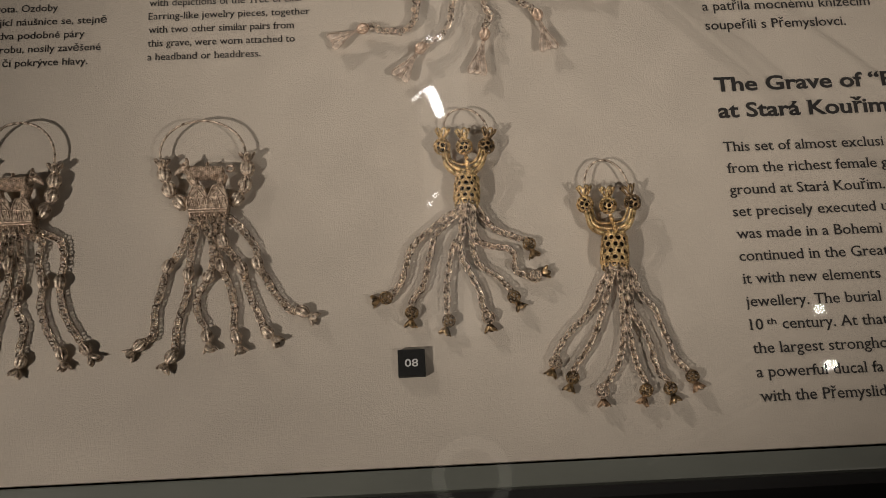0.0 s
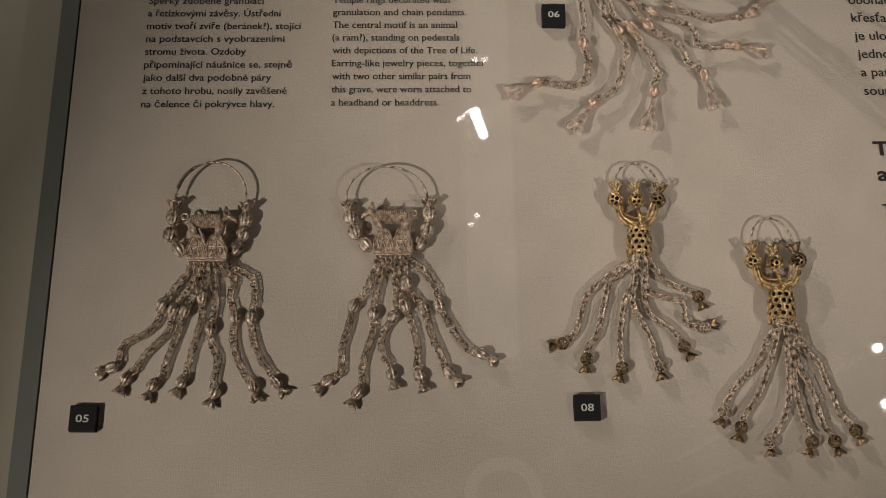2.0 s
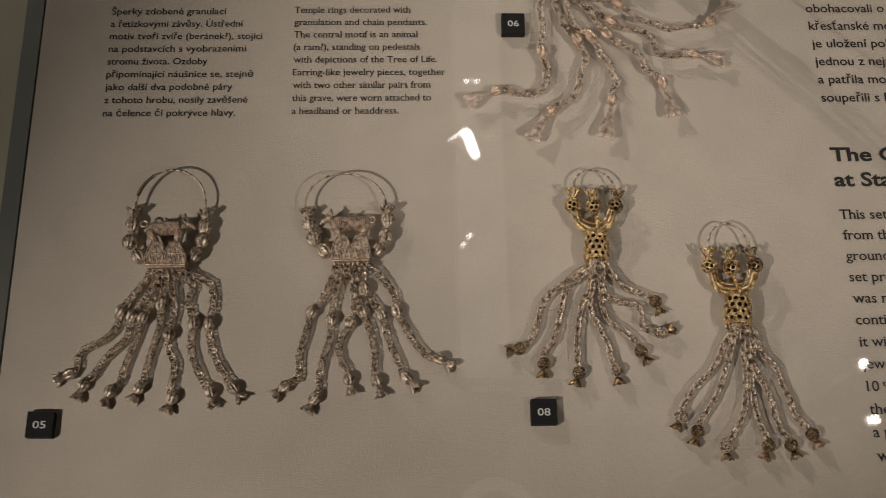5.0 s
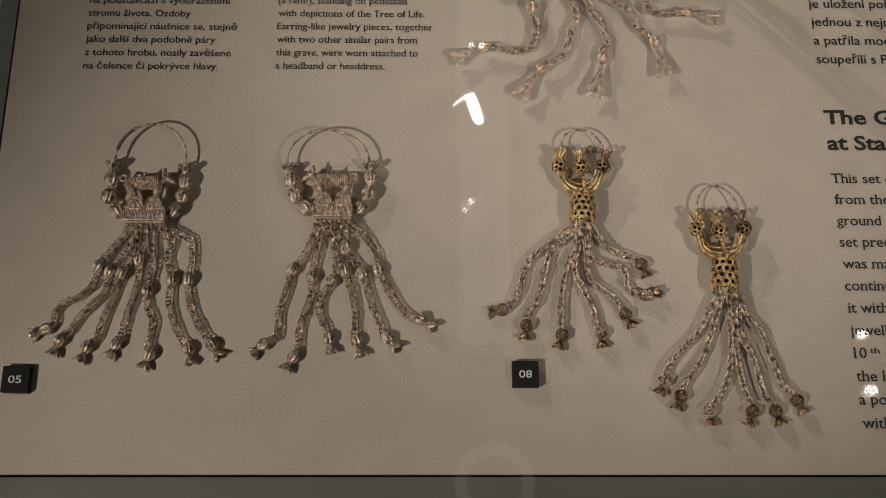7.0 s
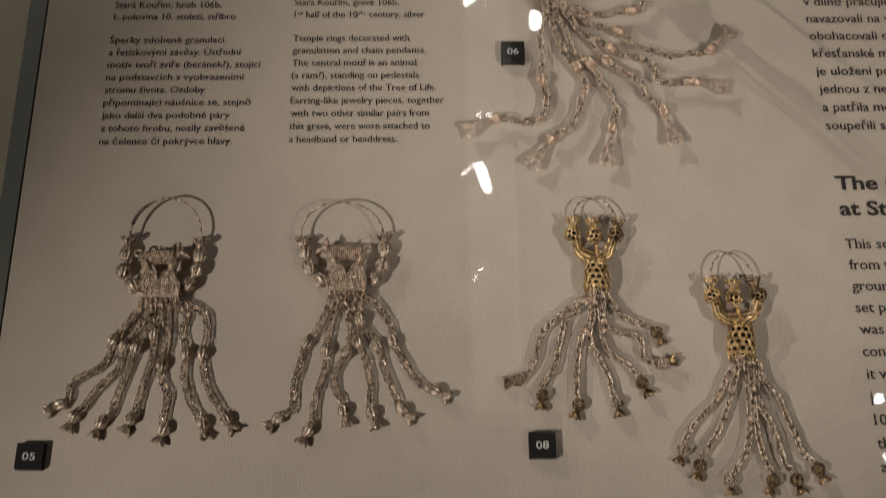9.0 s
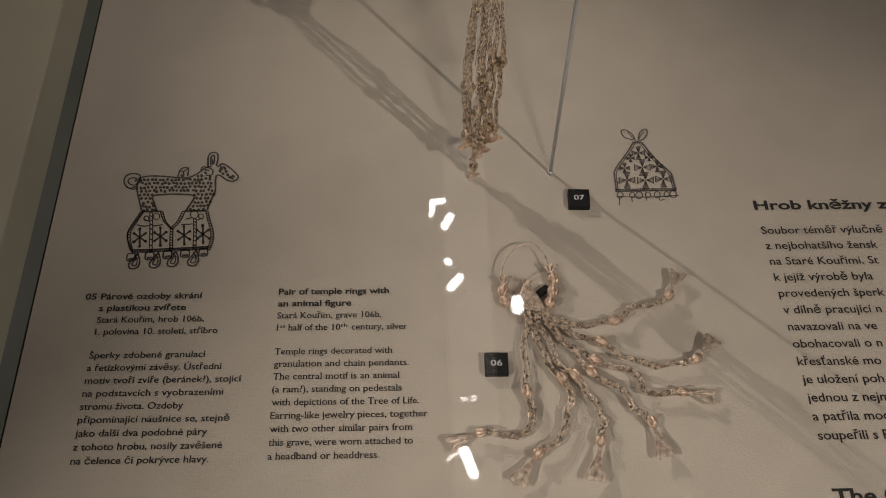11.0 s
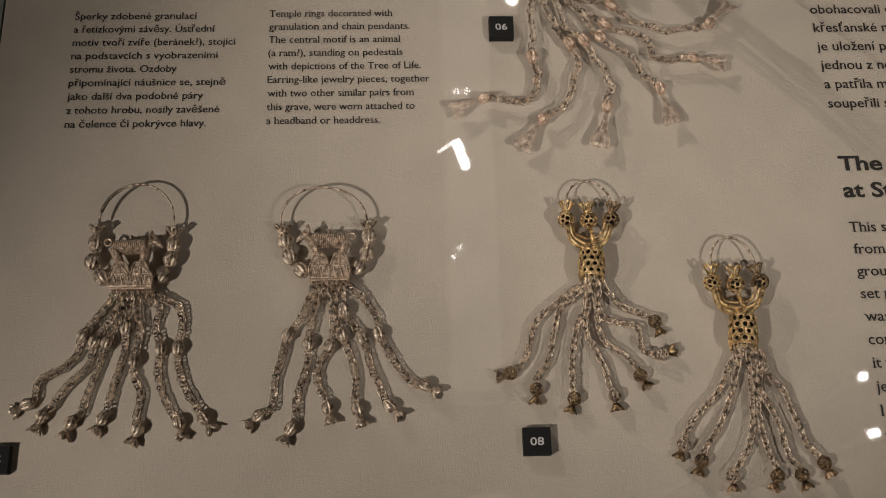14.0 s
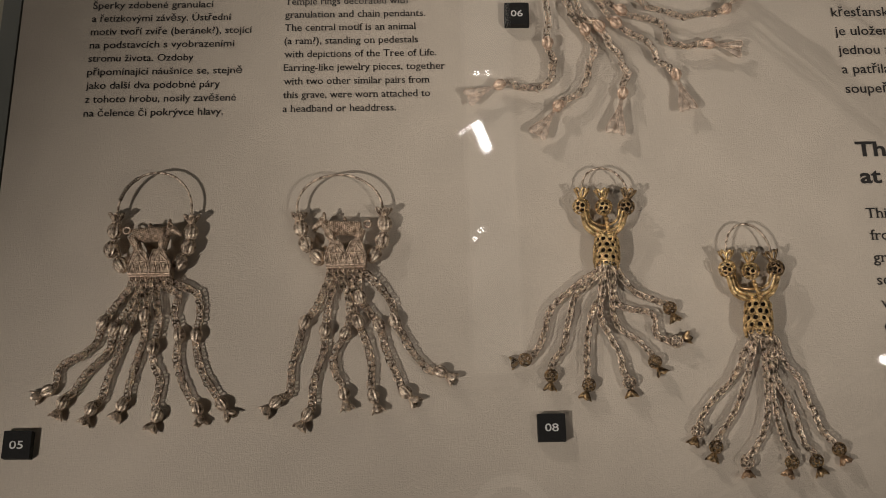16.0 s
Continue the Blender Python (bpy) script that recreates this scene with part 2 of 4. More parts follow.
wall("floor", (-3, -3, -0.95), (3, 3, -0.85), FLOOR, "grey stone floor of the dim gallery", "floor")
wall("ceiling", (-3, -3, 2.75), (3, 3, 2.85), DARKWALL, "dark grey gallery ceiling", "ceiling")
wall("wall_north", (-3, 3, -0.85), (3, 3.1, 2.75), DARKWALL, "dark plaster gallery wall", "wall")
wall("wall_south", (-3, -3.1, -0.85), (3, -3, 2.75), DARKWALL, "dark plaster gallery wall", "wall")
wall("wall_east", (3, -3, -0.85), (3.1, 3, 2.75), DARKWALL, "dark plaster gallery wall", "wall")
wall("wall_west", (-3.1, -3, -0.85), (-3, 3, 2.75), DARKWALL, "dark plaster gallery wall", "wall")

# the showcase: plinth, rims, black gap fill and the glass over it
case = empty("showcase", (0, 0, -0.85), "grey-green metal museum showcase with a flat display bed", "showcase")


def case_part(name, boxes, mat, label="", bevel=0.0):
    s = Shape()
    for lo, hi in boxes:
        s.box([lo[0], lo[1], lo[2] + 0.85], [hi[0], hi[1], hi[2] + 0.85], bevel)
    return part(name, s, mat, case, label, False)


case_part("plinth", [((-0.120, -0.188, -0.85), (0.80, 0.85, -0.014))], RIM, "lacquered plinth")
# black sheet that shows in the narrow gap round the bed
case_part("gap_fill", [((-0.1270, -0.1935, -0.014), (0.81, 0.86, -0.0045))], GAPBLACK, "black fill in the gap round the bed")
case_part("front_rim", [((-0.1345, -0.2035, -0.03), (0.82, -0.1940, 0.0))], RIM, "", 0.0008)
side = Shape()
side.prism([(-0.1364, -0.1938), (-0.1280, -0.1938), (-0.1185, 0.86), (-0.1269, 0.86)], 0.8205, 0.85)
part("side_rim", side, RIM, case, "", False)
# the shade on this front side is put into its black colour
case_part("skirt", [((-0.125, -0.2085, -0.85), (0.82, -0.2036, -0.012))], GAPBLACK, "front skirt with its shade painted black")
case_part("side_ledge", [((-0.75, -0.21, -0.06), (-0.1190, 0.86, -0.031))], LEDGE, "painted side ledge")

cover = empty("glass_cover", (0, 0, 0), "clear glass cover over the showcase mirroring ceiling lamps", "glass cover")


def cover_pane(lo, hi):
    s = Shape()
    s.box(lo, hi)
    ob = part("pane", s, CLEAR, cover, "", False)
    ob.data.materials.append(GLASS)
    for f in ob.data.polygons:
        f.material_index = 1 if f.normal.z > 0.9 else 0
    ob.visible_shadow = False


cover_pane((-0.60, -0.50, 0.300), (0.79, 0.852, 0.306))
cover_pane((-0.12, 0.842, 0.0), (0.79, 0.848, 0.2998))
cover_pane((0.784, -0.19, 0.0), (0.79, 0.8415, 0.2998))

# the printed display bed
LEFT = lambda y: -0.1256 + 0.009 * (y + 0.036)  # the bed's side edge runs slightly askew
bed = Shape()
bed.prism([(LEFT(-0.193), -0.1930), (0.80, -0.1930), (0.80, 0.85), (LEFT(0.85), 0.85)], -0.0040, 0.0)
panel = thing("display_board", bed, PANEL, "beige linen-covered display panel printed with bilingual captions", "display panel")


def slab_serifs(me):
    """Bracketed slabs at the feet and heads of the upright strokes."""
    bm = bmesh.new()
    bm.from_mesh(me)
    for e in [e for e in bm.edges if len(e.link_faces) == 1]:
        p, q = sorted((v.co.copy() for v in e.verts), key=lambda c: c.x)
        wide = q.x - p.x
        if abs(q.y - p.y) > 0.004 or not 0.05 < wide < 0.19:
            continue
        inside = e.link_faces[0].calc_center_median().y - p.y
        foot, y = inside > 0, p.y
        if foot and abs(y) > 0.02 or not foot and y < 0.45:
            continue
        sides = (-1, 1) if foot or 0.715 < y < 0.745 else (-1,)
        up = 1 if foot else -1
        for side in sides:
            x = p.x if side < 0 else q.x
            far = x + side * 0.052
            ring = [(x, y), (far, y), (far, y + up * 0.034), (x + side * 0.018, y + up * 0.052), (x, y + up * 0.10)]
            if side * up < 0:
                ring.reverse()
            bm.faces.new([bm.verts.new((a, b, p.z)) for a, b in ring])
    bm.normal_update()
    bm.to_mesh(me)
    bm.free()


def text_mesh(text, bold=0.0, serif=False):
    cu = bpy.data.curves.new("text", "FONT")
    cu.body, cu.size, cu.resolution_u, cu.offset = text, 1.0, 3, bold
    ob = new("text", cu)
    dg = bpy.context.evaluated_depsgraph_get()
    me = bpy.data.meshes.new_from_object(ob.evaluated_get(dg))
    bpy.data.objects.remove(ob)
    bpy.data.curves.remove(cu)
    if serif:
        slab_serifs(me)
    return me


def span(me):
    xs = [q.co.x for q in me.vertices]
    return min(xs), max(xs)


CAP = 0.729


def text_line(name, text, x, y, cap, width=0.0, ratio=0.0, bold=0.0, mat=INK, parent=panel, z=0.35, serif=False):
    """A printed line in mm: its left end, baseline, capital height, and its width or its ratio of width to height."""
    me = text_mesh(text, bold, serif)
    lo, hi = span(me)
    sy = cap * MM / CAP
    sx = width * MM / (hi - lo) if width else sy * ratio
    for q in me.vertices:
        q.co = ((q.co.x - lo) * sx + x * MM, q.co.y * sy + y * MM, z * MM)
    me.name = name
    me.materials.append(mat)
    ob = new(name, me)
    ob.parent = parent
    return ob


for i, (t, w, bold) in enumerate((("Pair of temple rings with", 56.8, 0.022), ("an animal figure", 37.5, 0.022), ("Stará Kouřim, grave 106b,", 53.0, 0.004), ("1   half of the 10    century, silver", 66.0, 0.004))):
    text_line("caption_line", t, 0.0, 90.2 - 7.2 * i, 3.8, w, bold=bold, serif=True)
for i, (t, w) in enumerate((("Temple rings decorated with", 58.6), ("granulation and chain pendants.", 66.7), ("The central motif is an animal", 62.1), ("(a ram?), standing on pedestals", 63.0), ("with depictions of the Tree of Life.", 71.5), ("Earring-like jewelry pieces, together", 75.4), ("with two other similar pairs from", 68.1), ("this grave, were worn attached to", 68.2), ("a headband or headdress.", 52.3))):
    text_line("caption_line", t, 0.0, 54.8 - 7.05 * i, 3.8, w, bold=0.004, serif=True)
text_line("caption_line", "st", 1.9, 70.2, 2.2, 2.6, bold=0.004)
text_line("caption_line", "th", 32.3, 70.2, 2.2, 3.4, bold=0.004)
text_line("caption_line", "05", -98.6, 88.7, 3.8, 5.6, bold=0.02)
for i, (t, w, bold) in enumerate((("Párové ozdoby skrání", 51.8, 0.02), ("s plastikou zvířete", 44.0, 0.02), ("Stará Kouřim, hrob 106b,", 53.8, 0.008), ("1. polovina 10. století, stříbro", 61.3, 0.008))):
    text_line("caption_line", t, -90.7, 88.7 - 7.0 * i, 3.8, w, bold=bold)
for i, (t, w) in enumerate((("Šperky zdobené granulací", 57.3), ("a řetízkovými závěsy. Ústřední", 65.9), ("motiv tvoří zvíře (beránek?), stojící", 76.0), ("na podstavcích s vyobrazeními", 67.8), ("stromu života. Ozdoby", 49.1), ("připomínající náušnice se, stejně", 72.0), ("jako další dva podobné páry", 62.0), ("z tohoto hrobu, nosily zavěšené", 69.7), ("na čelence či pokrývce hlavy.", 64.0))):
    text_line("caption_line", t, -91.4, 54.1 - 7.05 * i, 3.8, w, bold=0.008)
text_line("heading", "Hrob kněžny z", 257.4, 141.6, 6.4, 74.5, bold=0.026)
for i, t in enumerate(("Soubor téměř výlučně", "z nejbohatšího žensk", "na Staré Kouřimi. St", "k jejíž výrobě byla", "provedených šperk", "v dílně pracující n", "navazovali na ve", "obohacovali o n", "křesťanské mo", "je uložení poh", "jednou z nejmohutnějších", "a patřila mocnému knížecím", "soupeřili s Přemyslovci.")):
    text_line("text_line", t, 258.2 + 0.32 * i, 125.2 - 10.12 * i, 5.1, ratio=1.03, bold=0.008)
text_line("heading", "The Grave of “P", 262.4, -28.2, 7.4, 85.0, bold=0.026, serif=True)
text_line("heading", "at Stará Kouřim", 262.6, -41.4, 7.4, 79.5, bold=0.026, serif=True)
for i, t in enumerate(("This set of almost exclusi", "from the richest female g", "ground at Stará Kouřim.", "set precisely executed u", "was made in a Bohemi", "continued in the Great", "it with new elements", "jewellery. The burial", "10    century. At that", "the largest strongho", "a powerful ducal fa", "with the Přemyslid")):
    text_line("text_line", t, 262.8 + 0.11 * i, -58.3 - 10.43 * i, 5.1, ratio=1.04, bold=0.006, serif=True)
text_line("text_line", "th", 271.3, -139.6, 2.9, 4.4, bold=0.006)

# ---- the gallery's lamps, seen as reflections in the glass ----
LAMP_Z = 2.66
rail = Shape()
rail.box((0.165, 0.30, LAMP_Z + 0.02), (0.295, 2.3, 2.75), 0.004)
track = empty("lighting_track", (0, 0, 0), "white ceiling lighting track with an added faint glow strip", "lighting track")
part("housing", rail, TRACK, track, "", False)
# glow added so that the rail mirrors as a pale band in the glass
strip = Shape()
strip.box((0.172, 0.32, LAMP_Z + 0.012), (0.288, 2.28, LAMP_Z + 0.0198), 0.002)
part("glow_strip", strip, BARGLOW, track, "warm strip with glow added for the mirrored band", False)


def track_lamp(x, y, long, wide, turn, drop=0.0, glow=LAMPGLOW):
    """A spot head with a bright bar-shaped opening, hung below the ceiling."""
    ob = empty("track_lamp", (x, y, LAMP_Z - drop), "white ceiling spot lamp, switched on", "lamp", "lamps on the ceiling")
    ob.rotation_euler = (0, 0, radians(turn))
    s = Shape()
    s.box((-long / 2 - 0.003, -wide / 2 - 0.003, 0.0015), (long / 2 + 0.003, wide / 2 + 0.003, 0.010), 0.001)
    part("head", s, TRACK, ob, "", False)
    s = Shape()
    q, r = (long - wide) / 2, wide / 2
    s.prism([((q if math.cos(w) > 0 else -q) + r * math.cos(w), r * math.sin(w)) for w in ((k + 0.5) * math.pi / 10 for k in range(20))], -0.004, 0.0012)
    part("bulb", s, glow, ob, "bright white bulb", False)
    s = Shape()
    s.tube([(0, 0, 0.0102), (0, 0, 2.75 - LAMP_Z + drop)], 0.005, 8)
    part("stem", s, TRACK, ob)


track_lamp(0.208, 0.912, 0.088, 0.026, -72)
track_lamp(0.172, 0.934, 0.050, 0.008, 38, glow=DIMGLOW)
track_lamp(0.201, 1.087, 0.017, 0.014, 0, glow=DIMGLOW)
track_lamp(0.227, 1.087, 0.017, 0.014, 20, glow=DIMGLOW)
track_lamp(0.197, 0.667, 0.016, 0.011, 30, glow=DIMGLOW)
track_lamp(0.182, 0.644, 0.014, 0.011, 40, glow=DIMGLOW)
track_lamp(0.192, 1.442, 0.066, 0.022, 50)
track_lamp(0.172, 1.510, 0.024, 0.018, -20)
track_lamp(0.176, 1.650, 0.060, 0.022, 60)
track_lamp(0.150, 1.720, 0.050, 0.018, 15)
track_lamp(0.132, 1.685, 0.040, 0.012, 80)
track_lamp(0.356, 1.367, 0.060, 0.032, 88)
track_lamp(0.661, 0.087, 0.013, 0.012, 10, 1.10)
track_lamp(0.664, 0.012, 0.017, 0.012, 10, 1.10)


# glowing ring added overhead to mirror as a faint circle; no known lamp
glow_disc = empty("overhead_glow_disc", (0.249, 0.002, 2.75), "round ceiling disc with an added faintly glowing ring", "lamp")
s = Shape()
s.tube([(0.078 * math.cos(k * math.pi / 24), 0.078 * math.sin(k * math.pi / 24), -0.02) for k in range(48)], 0.016, 8, True, flat=0.4)
part("glowing_ring", s, BARGLOW, glow_disc, "faintly glowing warm ring")
s = Shape()
s.tube([(0, 0, 0), (0, 0, -0.012), (0, 0, -0.019)], [0.105, 0.105, 0.098], 40)
part("housing", s, DARKWALL, glow_disc, "", False)


# ---- number tags ----
def number_tag(x, y, digits, turn=0.0):
    s = Shape()
    s.box((-0.0058, -0.0057, 0.0), (0.0058, 0.0057, 0.0042), 0.00025)
    ob = thing("number_tag", s, TAGBLACK, "small square black number tag with white digits", "number tag")
    ob["group"] = "number tags"
    ob.location, ob.rotation_euler = (x * MM, y * MM, 0), (0, 0, radians(turn))
    text_line("digits", digits, -2.9, -1.75, 3.4, 5.7, bold=0.012, mat=WHITE, parent=ob, z=4.45)


number_tag(-105.4, -152.7, "05", -1.0)
number_tag(116.2, -149.9, "08")
number_tag(109.9, 46.2, "06", -0.5)
number_tag(160.8, 148.4, "07", -2.0)


# ---- printed line drawings ----
def ribbon(s, pts, width, closed=False):
    """A drawn line in mm, lying on the panel."""
    n = len(pts)
    verts = []
    for i in range(n):
        a, b = (pts[i - 1], pts[(i + 1) % n]) if closed else (pts[max(i - 1, 0)], pts[min(i + 1, n - 1)])
        d = Vector((b[0] - a[0], b[1] - a[1]))
        d = d.normalized() if d.length else Vector((1, 0))
        w = width * (0.85 + 0.3 * random.random()) / 2
        verts += [mm(pts[i][0] - d.y * w, pts[i][1] + d.x * w, 0.3), mm(pts[i][0] + d.y * w, pts[i][1] - d.x * w, 0.3)]
    s.add(verts, [(2 * i, 2 * i + 1, 2 * ((i + 1) % n) + 1, 2 * ((i + 1) % n)) for i in range(n if closed else n - 1)])


def curve2(points, per=5):
    return [(q.x, q.y) for q in smooth_path([(x, y, 0) for x, y in points], per)]


def drawing(name, label, place, strokes, circles, blobs=(), ink=SKETCH):
    """strokes: (points, width); circles: (x, y, r, width); blobs: filled triangles."""
    s = Shape()
    for pts, w in strokes:
        ribbon(s, [place(*q) for q in curve2(pts)], w)
    for x, y, r, w in circles:
        ribbon(s, [place(x + r * math.cos(k * math.pi / 5), y + r * math.sin(k * math.pi / 5)) for k in range(10)], w, True)
    for tri in blobs:
        s.add([mm(*place(*q), 0.3) for q in tri], [(0, 1, 2)])
    return part(name, s, ink, panel, label, False)


def ram_place(x, y):
    return -89.6 + (x - 84) * 0.103 + (y - 216) * 0.015, 166.4 - (y - 216) * 0.1257 + (x - 84) * 0.0005


def hatched_band(strokes, pts, wide=9):
    """Two outlines with short hatching between them."""
    path = curve2(pts, 8)
    for k in (-1, 1):
        strokes.append(([(x + k * wide * 0.8, y + k * wide * 0.25) for x, y in pts], 0.55))
    for x, y in path[::2]:
        strokes.append(([(x - wide * 0.75, y - wide * 0.1), (x + wide * 0.75, y + wide * 0.35)], 0.75))


def dots(cells, size):
    """Small filled granules with uneven outlines."""
    out = []
    for x, y in cells:
        r = [size * random.uniform(0.75, 1.2) for _ in range(6)]
        rim = [(x + r[k] * math.cos(k * math.pi / 3), y + r[k] * math.sin(k * math.pi / 3)) for k in range(6)]
        out += [[(x, y), rim[k], rim[(k + 1) % 6]] for k in range(6)]
    return out


ram_lines = [
    ([(158, 205), (215, 192), (300, 195), (370, 203), (430, 203), (480, 180), (520, 150), (555, 140)], 0.95),
    ([(585, 145), (615, 128), (650, 150), (692, 195), (690, 215), (660, 228), (630, 218), (600, 195), (580, 192)], 0.95),
    ([(578, 192), (572, 220), (568, 280), (545, 330), (522, 385)], 0.95),
    ([(158, 210), (155, 265), (165, 320), (180, 385)], 0.95),
    ([(262, 388), (245, 340), (240, 305), (300, 296), (380, 296), (455, 305), (440, 345), (410, 388)], 1.0),
    ([(535, 145), (538, 85), (560, 62), (588, 68), (590, 100), (580, 140)], 0.9), ([(550, 135), (552, 92), (566, 78), (572, 92), (566, 130)], 0.8), ([(560, 132), (560, 100)], 0.7),
    ([(370, 202), (382, 165), (402, 148), (428, 150), (424, 196)], 0.85), ([(382, 165), (402, 172), (400, 200)], 0.7), ([(402, 172), (428, 150)], 0.7), ([(392, 185), (392, 200)], 1.1),
    ([(495, 165), (505, 145), (535, 148), (560, 165), (552, 190), (520, 192)], 0.8), ([(515, 160), (540, 165)], 0.9),
    ([(150, 250), (110, 258), (85, 225), (95, 190), (130, 176), (170, 188), (165, 225), (140, 242), (112, 232), (108, 212), (130, 200), (150, 205), (142, 222)], 0.8),
    ([(160, 262), (120, 262), (90, 240)], 0.6), ([(185, 388), (150, 440), (112, 495), (112, 545), (135, 598)], 0.7),
    ([(600, 140), (612, 150), (622, 142)], 0.8), ([(640, 205), (668, 215)], 0.7),
]
for band in ([(182, 390), (150, 440), (118, 495), (120, 550), (132, 595)], [(285, 390), (300, 440), (336, 482)], [(400, 390), (375, 440), (336, 482)], [(336, 482), (334, 540), (332, 595)],
             [(522, 390), (530, 440), (545, 500), (540, 550), (522, 592)], [(230, 392), (231, 480), (228, 595)], [(458, 430), (456, 500), (452, 592)]):
    hatched_band(ram_lines, band)
for band in ([(132, 596), (330, 592), (525, 584)],):
    for k in (-7, 7):
        ram_lines.append(([(x, y + k) for x, y in band], 0.6))
    for k in range(46):
        x = 134 + k * 8.5
        ram_lines.append(([(x, 602 - k * 0.25), (x + 5, 588 - k * 0.25)], 0.75))
for bar in ([(155, 458), (190, 466), (222, 462)], [(240, 466), (290, 460)], [(385, 462), (445, 458)], [(470, 436), (502, 428)], [(192, 430), (225, 442)], [(410, 432), (440, 425)]):
    ram_lines.append((bar, 0.75))
ram_lines += [([(182, 388), (285, 388)], 1.1), ([(405, 388), (520, 388)], 1.1)]
ram_stars = ((172, 525), (278, 522), (400, 518), (497, 513))
star_tips = []
for cx, cy in ram_stars:
    for dx, dy in ((0, 46), (30, 22), (30, -22)):
        ram_lines.append(([(cx - dx, cy - dy), (cx, cy), (cx + dx, cy + dy)], 1.0))
        star_tips += [(cx - dx, cy - dy), (cx + dx, cy + dy)]
fleece_cells = []
for r in range(9):
    y = 214 + 21 * r
    for k in range(20):
        x = 172 + 20.5 * k + 10 * (r % 2) + random.uniform(-4, 4)
        on_body = y < 290 and x < 562 and (y > 190 + max(0, 430 - x) * 0.02)
        on_leg = y >= 290 and (165 + (y - 290) * 0.22 < x < 240 + (y - 300) * 0.2 or 455 - (y - 300) * 0.4 < x < 566 - (y - 290) * 0.5)
        if on_body or on_leg:
            fleece_cells.append((x, y + random.uniform(-4, 4)))
fleece_cells += [(520, 178), (545, 200), (500, 195), (598, 170), (615, 185), (632, 172), (640, 192), (655, 205), (668, 200), (625, 155), (605, 158), (480, 198)]
ram_rings = [(205, 425, 13, 0.6), (258, 415, 17, 0.6), (455, 408, 21, 0.6), (490, 418, 13, 0.6)]
for k, x in enumerate((112, 205, 295, 385, 478)):
    y = 628 - k * 5
    ram_lines += [([(x, y - 20), (x + 36, y - 20), (x + 40, y), (x + 34, y + 16), (x, y + 16), (x - 4, y), (x, y - 20)], 0.8), ([(x + 4, y + 6), (x + 34, y + 4)], 0.6), ([(x + 4, y + 11), (x + 34, y + 9)], 0.7)]
for cx, cy in ((150, 648), (255, 645), (345, 640), (448, 638)):
    ram_lines += [([(cx + 14, cy - 42), (cx - 10, cy - 14), (cx - 32, cy + 14), (cx - 26, cy + 34), (cx, cy + 36), (cx + 20, cy + 18), (cx + 22, cy - 10), (cx + 12, cy - 42)], 0.85),
                  ([(cx + 6, cy - 20), (cx - 10, cy + 2), (cx - 16, cy + 18), (cx, cy + 22), (cx + 10, cy + 6), (cx + 8, cy - 20)], 0.7), ([(cx - 4, cy - 34), (cx + 14, cy - 12)], 0.6)]
drawing("line_drawing", "grey pen drawing of an animal-shaped pendant", ram_place, ram_lines, ram_rings, dots(fleece_cells, 9.2) + dots(star_tips, 8.5))


def pouch_place(x, y):
    return 190.2 + (x - 120) * 0.1055 - (y - 95) * 0.0155, 198.7 - (y - 95) * 0.1361


pouch_lines = [
    ([(190, 150), (160, 200), (120, 255), (85, 310), (90, 370), (95, 415)], 0.9), ([(235, 155), (280, 215), (330, 270), (385, 320), (400, 370), (410, 412)], 1.2),
    ([(90, 415), (250, 412), (410, 412)], 1.0), ([(95, 440), (250, 445), (425, 438)], 0.7),
    ([(190, 140), (140, 125), (122, 90), (150, 85), (185, 110), (200, 145)], 0.8), ([(215, 140), (225, 100), (255, 80), (267, 100), (245, 135), (205, 150)], 0.8),
    ([(155, 95), (175, 115), (190, 135)], 0.6), ([(250, 95), (230, 115), (220, 135)], 0.6), ([(190, 155), (235, 155)], 1.4), ([(112, 440), (110, 485)], 0.6), ([(175, 440), (178, 470)], 0.6), ([(250, 440), (255, 465)], 0.6), ([(320, 440), (325, 462), (350, 455)], 0.6),
]
pouch_rings = [(115, 433, 16, 0.6), (178, 433, 14, 0.6), (215, 435, 18, 0.6), (262, 433, 14, 0.6), (310, 433, 16, 0.6), (360, 432, 14, 0.6), (395, 432, 18, 0.6)]
pouch_lines += [([(x + dx, y + dy) for x, y in pts], w * 0.6) for pts, w, dx, dy in ((pouch_lines[0][0], 0.9, 11, 5), (pouch_lines[1][0], 0.9, -11, 5), (pouch_lines[2][0], 0.9, 0, -10))]
for k in range(40):
    pouch_lines.append(([(96 + k * 8, 413), (92 + k * 8, 403)], 0.45))
for cx, cy, r in ((215, 212, 34), (172, 240, 20), (272, 236, 20), (140, 292, 26), (235, 290, 42), (315, 285, 30), (152, 356, 42), (250, 358, 42), (345, 352, 42)):
    for k in range(4):
        c, q = math.cos(k * math.pi / 2), math.sin(k * math.pi / 2)
        for f in (-0.42, -0.26, -0.1, 0.06, 0.22, 0.38):
            pouch_lines.append(([(cx + 3 * c, cy + 3 * q), (cx + r * c - f * r * q, cy + r * q + f * r * c)], 0.36))
        pouch_lines.append(([(cx + r * c + 0.42 * r * q, cy + r * q - 0.42 * r * c), (cx + r * c - 0.42 * r * q, cy + r * q + 0.42 * r * c)], 0.5))
drawing("line_drawing", "grey pen drawing of a pouch-shaped pendant", pouch_place, pouch_lines, pouch_rings, ink=FADED)


